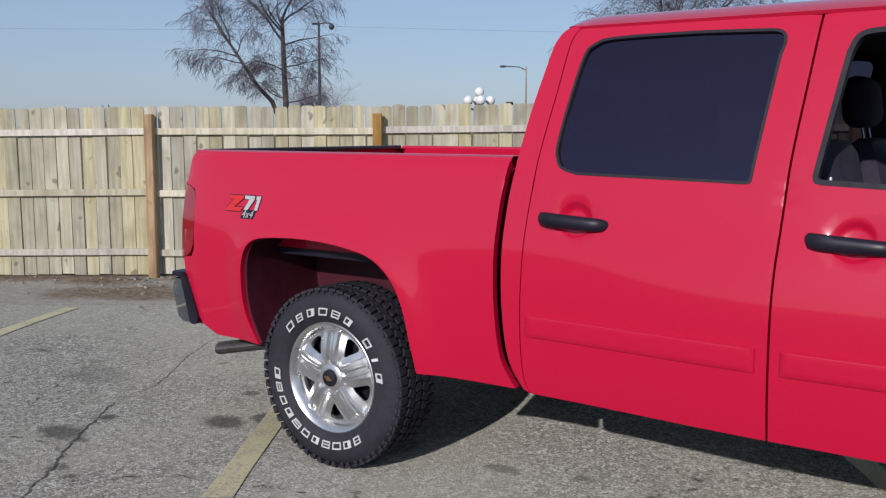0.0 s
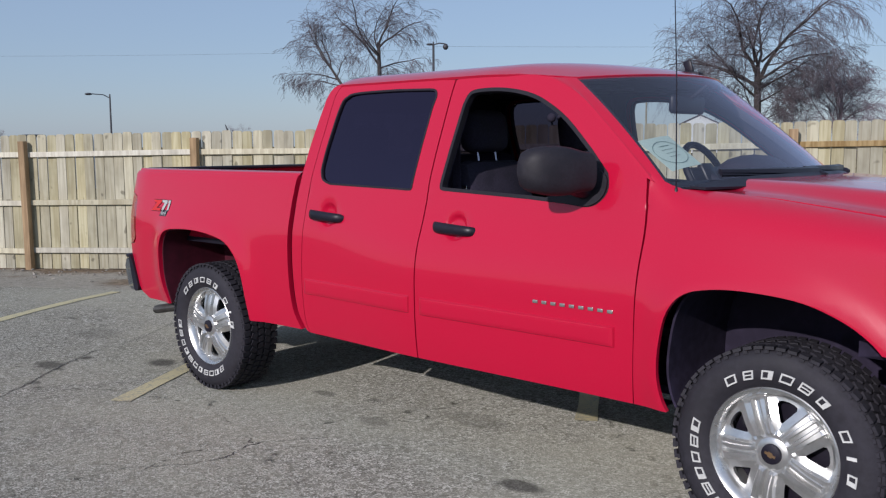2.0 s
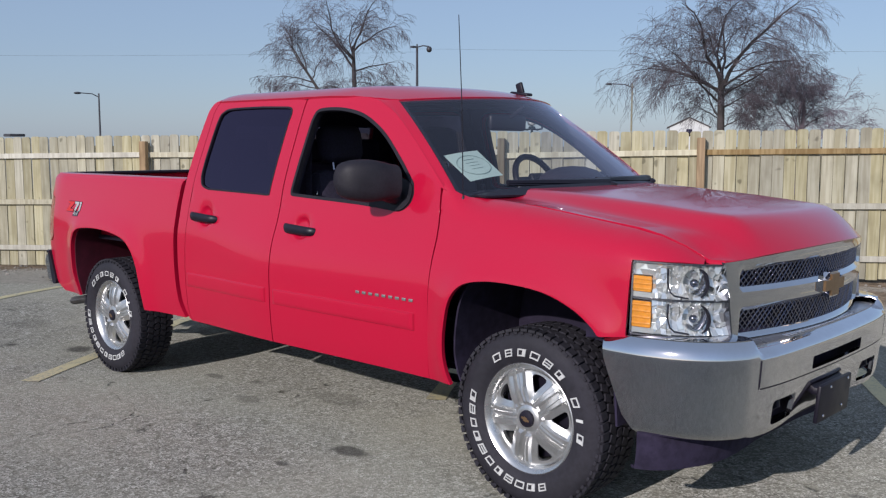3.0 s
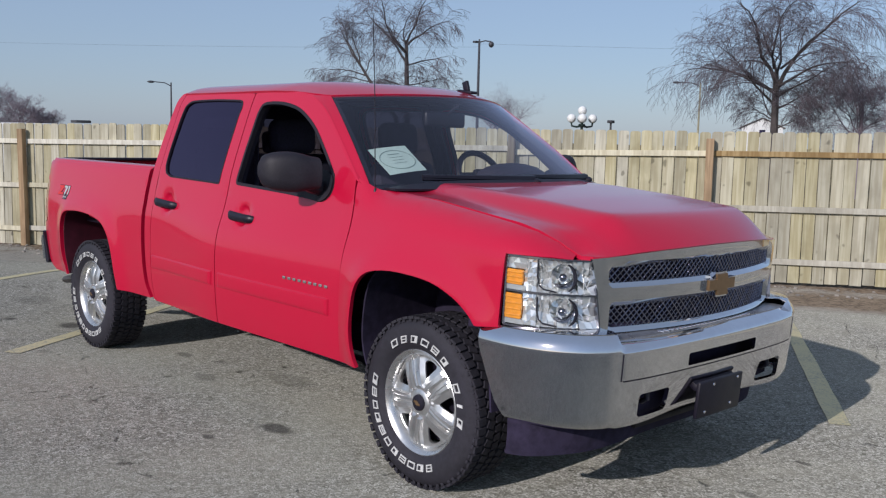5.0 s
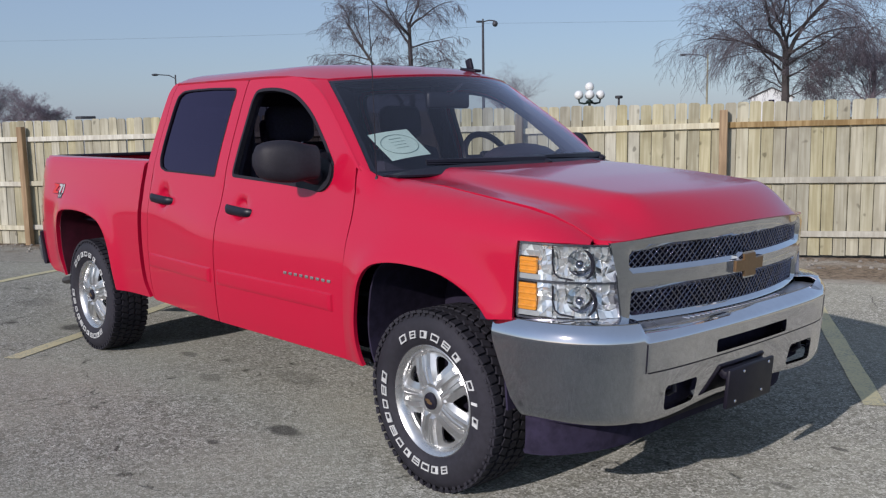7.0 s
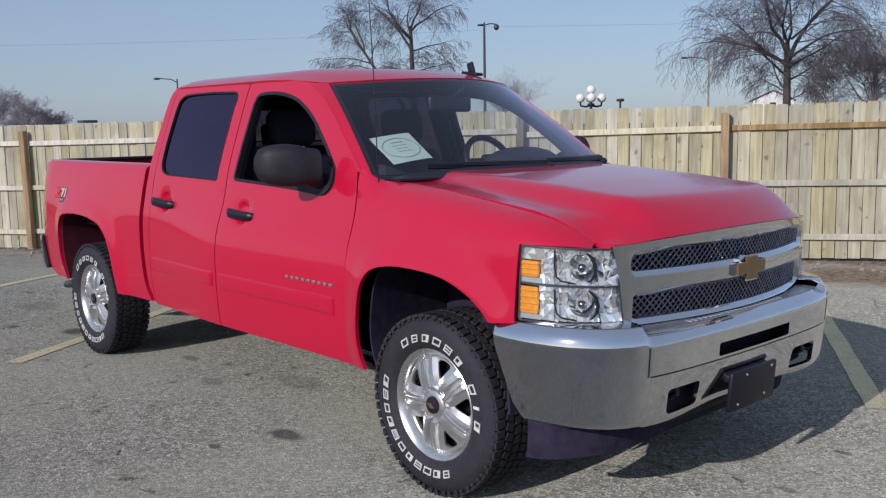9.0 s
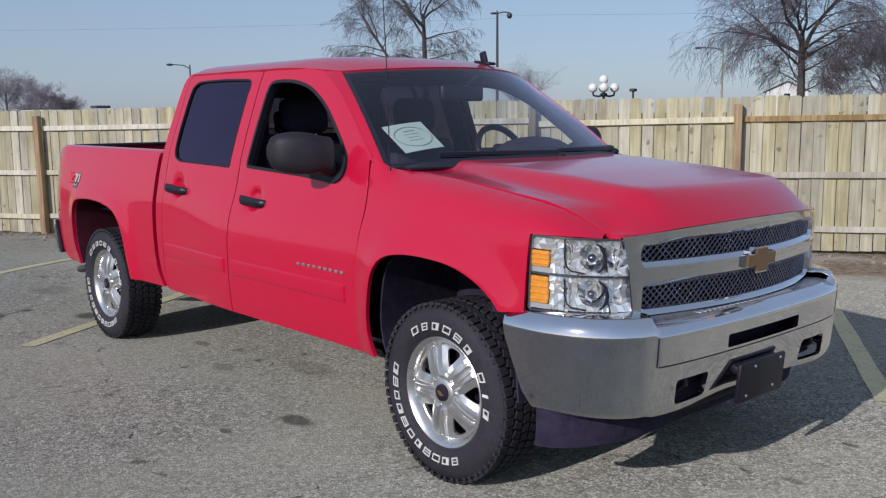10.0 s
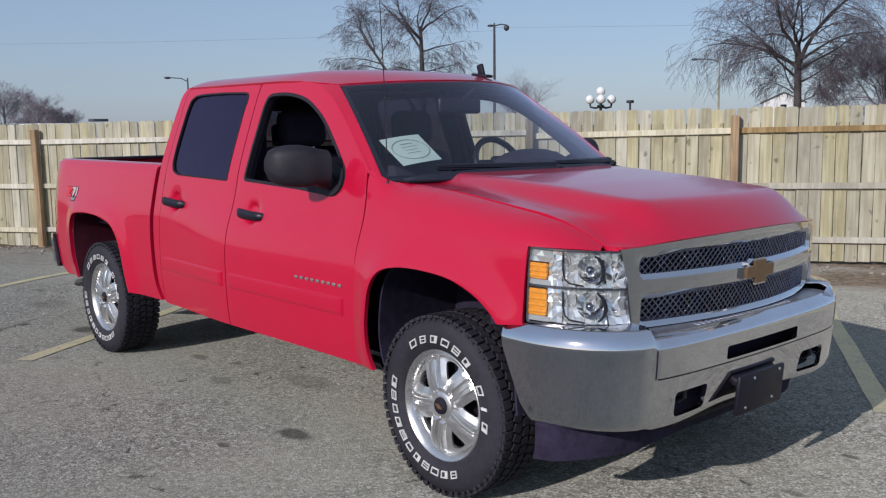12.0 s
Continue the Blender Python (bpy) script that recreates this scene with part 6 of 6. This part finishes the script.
house(-78.7, 153.1, 30, 6.8, 12.0, 5.0, 1.6)
hut = thing("dark_box_trailer", "dark flat roof of a trailer just above the fence", "trailer", (-32.18, 11.55, 0.0))
part("body", box((2.4, 5.0, 2.0), (0, 0, 0.85), 0.05), STUCCO, hut)
part("roof_edge", box((0.62, 0.62, 0.11), (0.3, 0.2, 1.97), 0.03), CABLE, hut)


def wire(a, b, sag, r=0.0055):
    p, q = Vector(a), Vector(b)
    pts = [tuple(p.lerp(q, t) - Vector((0, 0, 4 * sag * t * (1 - t)))) for t in np.linspace(0, 1, 25)]
    ob = part("power_line", tube(pts, r, 4, False), CABLE)
    return tagged(ob, "thin power line sagging across the sky", "cable", "power lines")


wire((-37.0, 39.8, 7.8), (25.0, 95.0, 8.6), 0.5)
wire((-37.0, 39.8, 7.6), (-90.0, -20.0, 8.2), 0.8)

# ---- cracks in the asphalt ----
def crack(points, seed, width=0.007):
    r = random.Random(seed)
    line = curve(points, 14)
    left, right = [], []
    for i, (x, y) in enumerate(line):
        x, y = x + r.uniform(-0.012, 0.012), y + r.uniform(-0.012, 0.012)
        w = width * r.uniform(0.25, 1.0) * (1 if 2 < i < len(line) - 3 else 0.3)
        z = ground_z(x, y) + 0.004 * noise.noise((x * 0.8, y * 0.8, 0)) + 0.003
        left.append((x - w, y - w * 0.4, z)), right.append((x + w, y + w * 0.4, z))
    ob = part("asphalt_crack", loft([right, left]), CRACK)
    return tagged(ob, "thin dark crack running through the asphalt", "crack", "asphalt cracks", "structure")


crack([(-0.70, -2.05), (-0.95, -1.72), (-1.20, -1.45), (-1.45, -1.12), (-1.62, -0.9)], 1)
crack([(-1.62, -0.9), (-1.75, -0.5), (-2.1, 0.0), (-2.35, 0.45)], 2, 0.0025)
for k in range(6):
    u0 = -9.0 + 3.0 * k
    crack([xy_of(u0 + 0.6 * i, 3.19 + 0.03 * math.sin(1.7 * (u0 + 0.6 * i))) for i in range(6)], 20 + k, 0.016)
crack([(0.9, -2.2), (1.2, -1.75), (1.15, -1.4), (1.45, -1.0)], 3, 0.004)
crack([(3.0, 5.0), (3.3, 4.4), (3.7, 4.0), (3.9, 3.5)], 4, 0.004)
crack([(5.3, 1.0), (5.1, 0.4), (4.8, -0.2)], 5, 0.005)
crack([(-2.8, 0.4), (-2.3, 0.7), (-1.7, 0.75), (-1.2, 1.1)], 6, 0.005)

# ---- loose stones and litter along the fence ----
rnd = random.Random(5)
bits = []
for _ in range(420):
    u, s = rnd.uniform(-8.5, 7.5), FENCE_S - abs(rnd.gauss(0, 0.55)) - 0.1
    x, y = xy_of(u, s)
    r = rnd.uniform(0.006, 0.022)
    bits.append(moved(box((r * 2, r * 1.6, r), (0, 0, 0)), Matrix.Translation((x, y, ground_z(x, y) + r * 0.4)) @ pose(0, 0, 0, rnd.uniform(-20, 20), rnd.uniform(-20, 20), rnd.uniform(0, 360))))
tagged(part("gravel", join(*bits), STONES), "loose pale stones and litter along the fence foot", "gravel", kind="stuff")

# ---- fence: posts, rails and boards ----
fence = thing("fence", "tall pine board fence with brown posts and three rails", "fence", (0, 0, 0), kind="structure")
TURN_F = math.degrees(math.atan2(FU.y, FU.x))
POST_PITCH, POST_U0 = 2.44, -5.838


def fence_at(u, off, z=0.0):
    x, y = xy_of(u, FENCE_S + off)
    return Matrix.Translation((x, y, z)) @ pose(0, 0, 0, 0, 0, TURN_F)


def top_z(u):
    return 1.745 + 0.0085 * max(-8, min(6, u)) + 0.006 * math.sin(u * 1.3)


grey_post_me = mesh_of("post", box((0.092, 0.092, 1.80), (0, 0, 0.78), 0.006, 1), wood("weathered_grey_post", (0.20, 0.165, 0.115), (0.30, 0.26, 0.19), 0.3))
post_me = mesh_of("post", box((0.092, 0.092, 1.80), (0, 0, 0.78), 0.006, 1), POST_WOOD)
rail_mes = [mesh_of("rail", box((POST_PITCH - 0.004, 0.038, 0.070), (0, 0, 0), 0.004, 1), RAIL_WOOD), mesh_of("rail", box((POST_PITCH - 0.004, 0.038, 0.066), (0, 0, 0), 0.004, 1), wood("brown_rail", (0.34, 0.235, 0.12), (0.52, 0.39, 0.22), 0.3))]
rnd = random.Random(21)


def board_mesh(w, h):
    """A fence board with clipped, slightly rounded top corners; its foot at z = 0."""
    c = 0.024
    out = [(-w / 2, 0), (w / 2, 0), (w / 2, h - c), (w / 2 - c * 0.35, h - c * 0.35), (w / 2 - c * 1.1, h), (-w / 2 + c * 1.1, h), (-w / 2 + c * 0.35, h - c * 0.35), (-w / 2, h - c)]
    k = len(out)
    P = [(x, -0.008, z) for x, z in out] + [(x, 0.008, z) for x, z in out]
    F = [tuple(range(k)), tuple(reversed(range(k, 2 * k)))] + [(j, j + k, (j + 1) % k + k, (j + 1) % k) for j in range(k)]
    return P, [tuple(reversed(f)) for f in F]


boards = [mesh_of("board", board_mesh(w, h), BOARD) for w, h in ((0.128, 1.80), (0.1295, 1.805), (0.127, 1.797), (0.130, 1.802))]
for k in range(-3, 7):
    u = POST_U0 + POST_PITCH * k
    x, y = xy_of(u, FENCE_S - 0.05)
    p = sub("post", grey_post_me if k == 3 else post_me, fence, fence_at(u, -0.088, top_z(u) - 0.085 - 1.68) @ pose(0, 0, 0, rnd.uniform(-0.8, 0.8), rnd.uniform(-1, 1), 0))
    if k < 6:
        for z_off in (-0.265, -0.915, -1.560):
            zz = top_z(u + POST_PITCH / 2) + z_off
            tilt = math.degrees(math.atan2(top_z(u + POST_PITCH) - top_z(u), POST_PITCH))
            if k == 3 and z_off > -0.5:
                zz, tilt = zz - 0.012, tilt + 0.9
            me = rail_mes[1] if k >= 4 and z_off > -0.5 or k >= 5 else rail_mes[0]
            sub("rail", me, fence, fence_at(u + POST_PITCH / 2, -0.030 + rnd.uniform(-0.002, 0.002), zz + rnd.uniform(-0.008, 0.008)) @ pose(0, 0, 0, 0, -tilt, 0))
u = POST_U0 - POST_PITCH * 3
while u < POST_U0 + POST_PITCH * 6:
    me = rnd.choice(boards)
    x, y = xy_of(u, FENCE_S)
    sub("board", me, fence, fence_at(u, rnd.uniform(-0.001, 0.012), top_z(u) - 1.803 + rnd.uniform(-0.011, 0.009)) @ pose(0, 0, 0, rnd.uniform(-0.3, 0.3), rnd.uniform(-0.28, 0.28), rnd.uniform(-3.0, 3.5)))
    u += 0.1392 + rnd.uniform(-0.001, 0.0015)
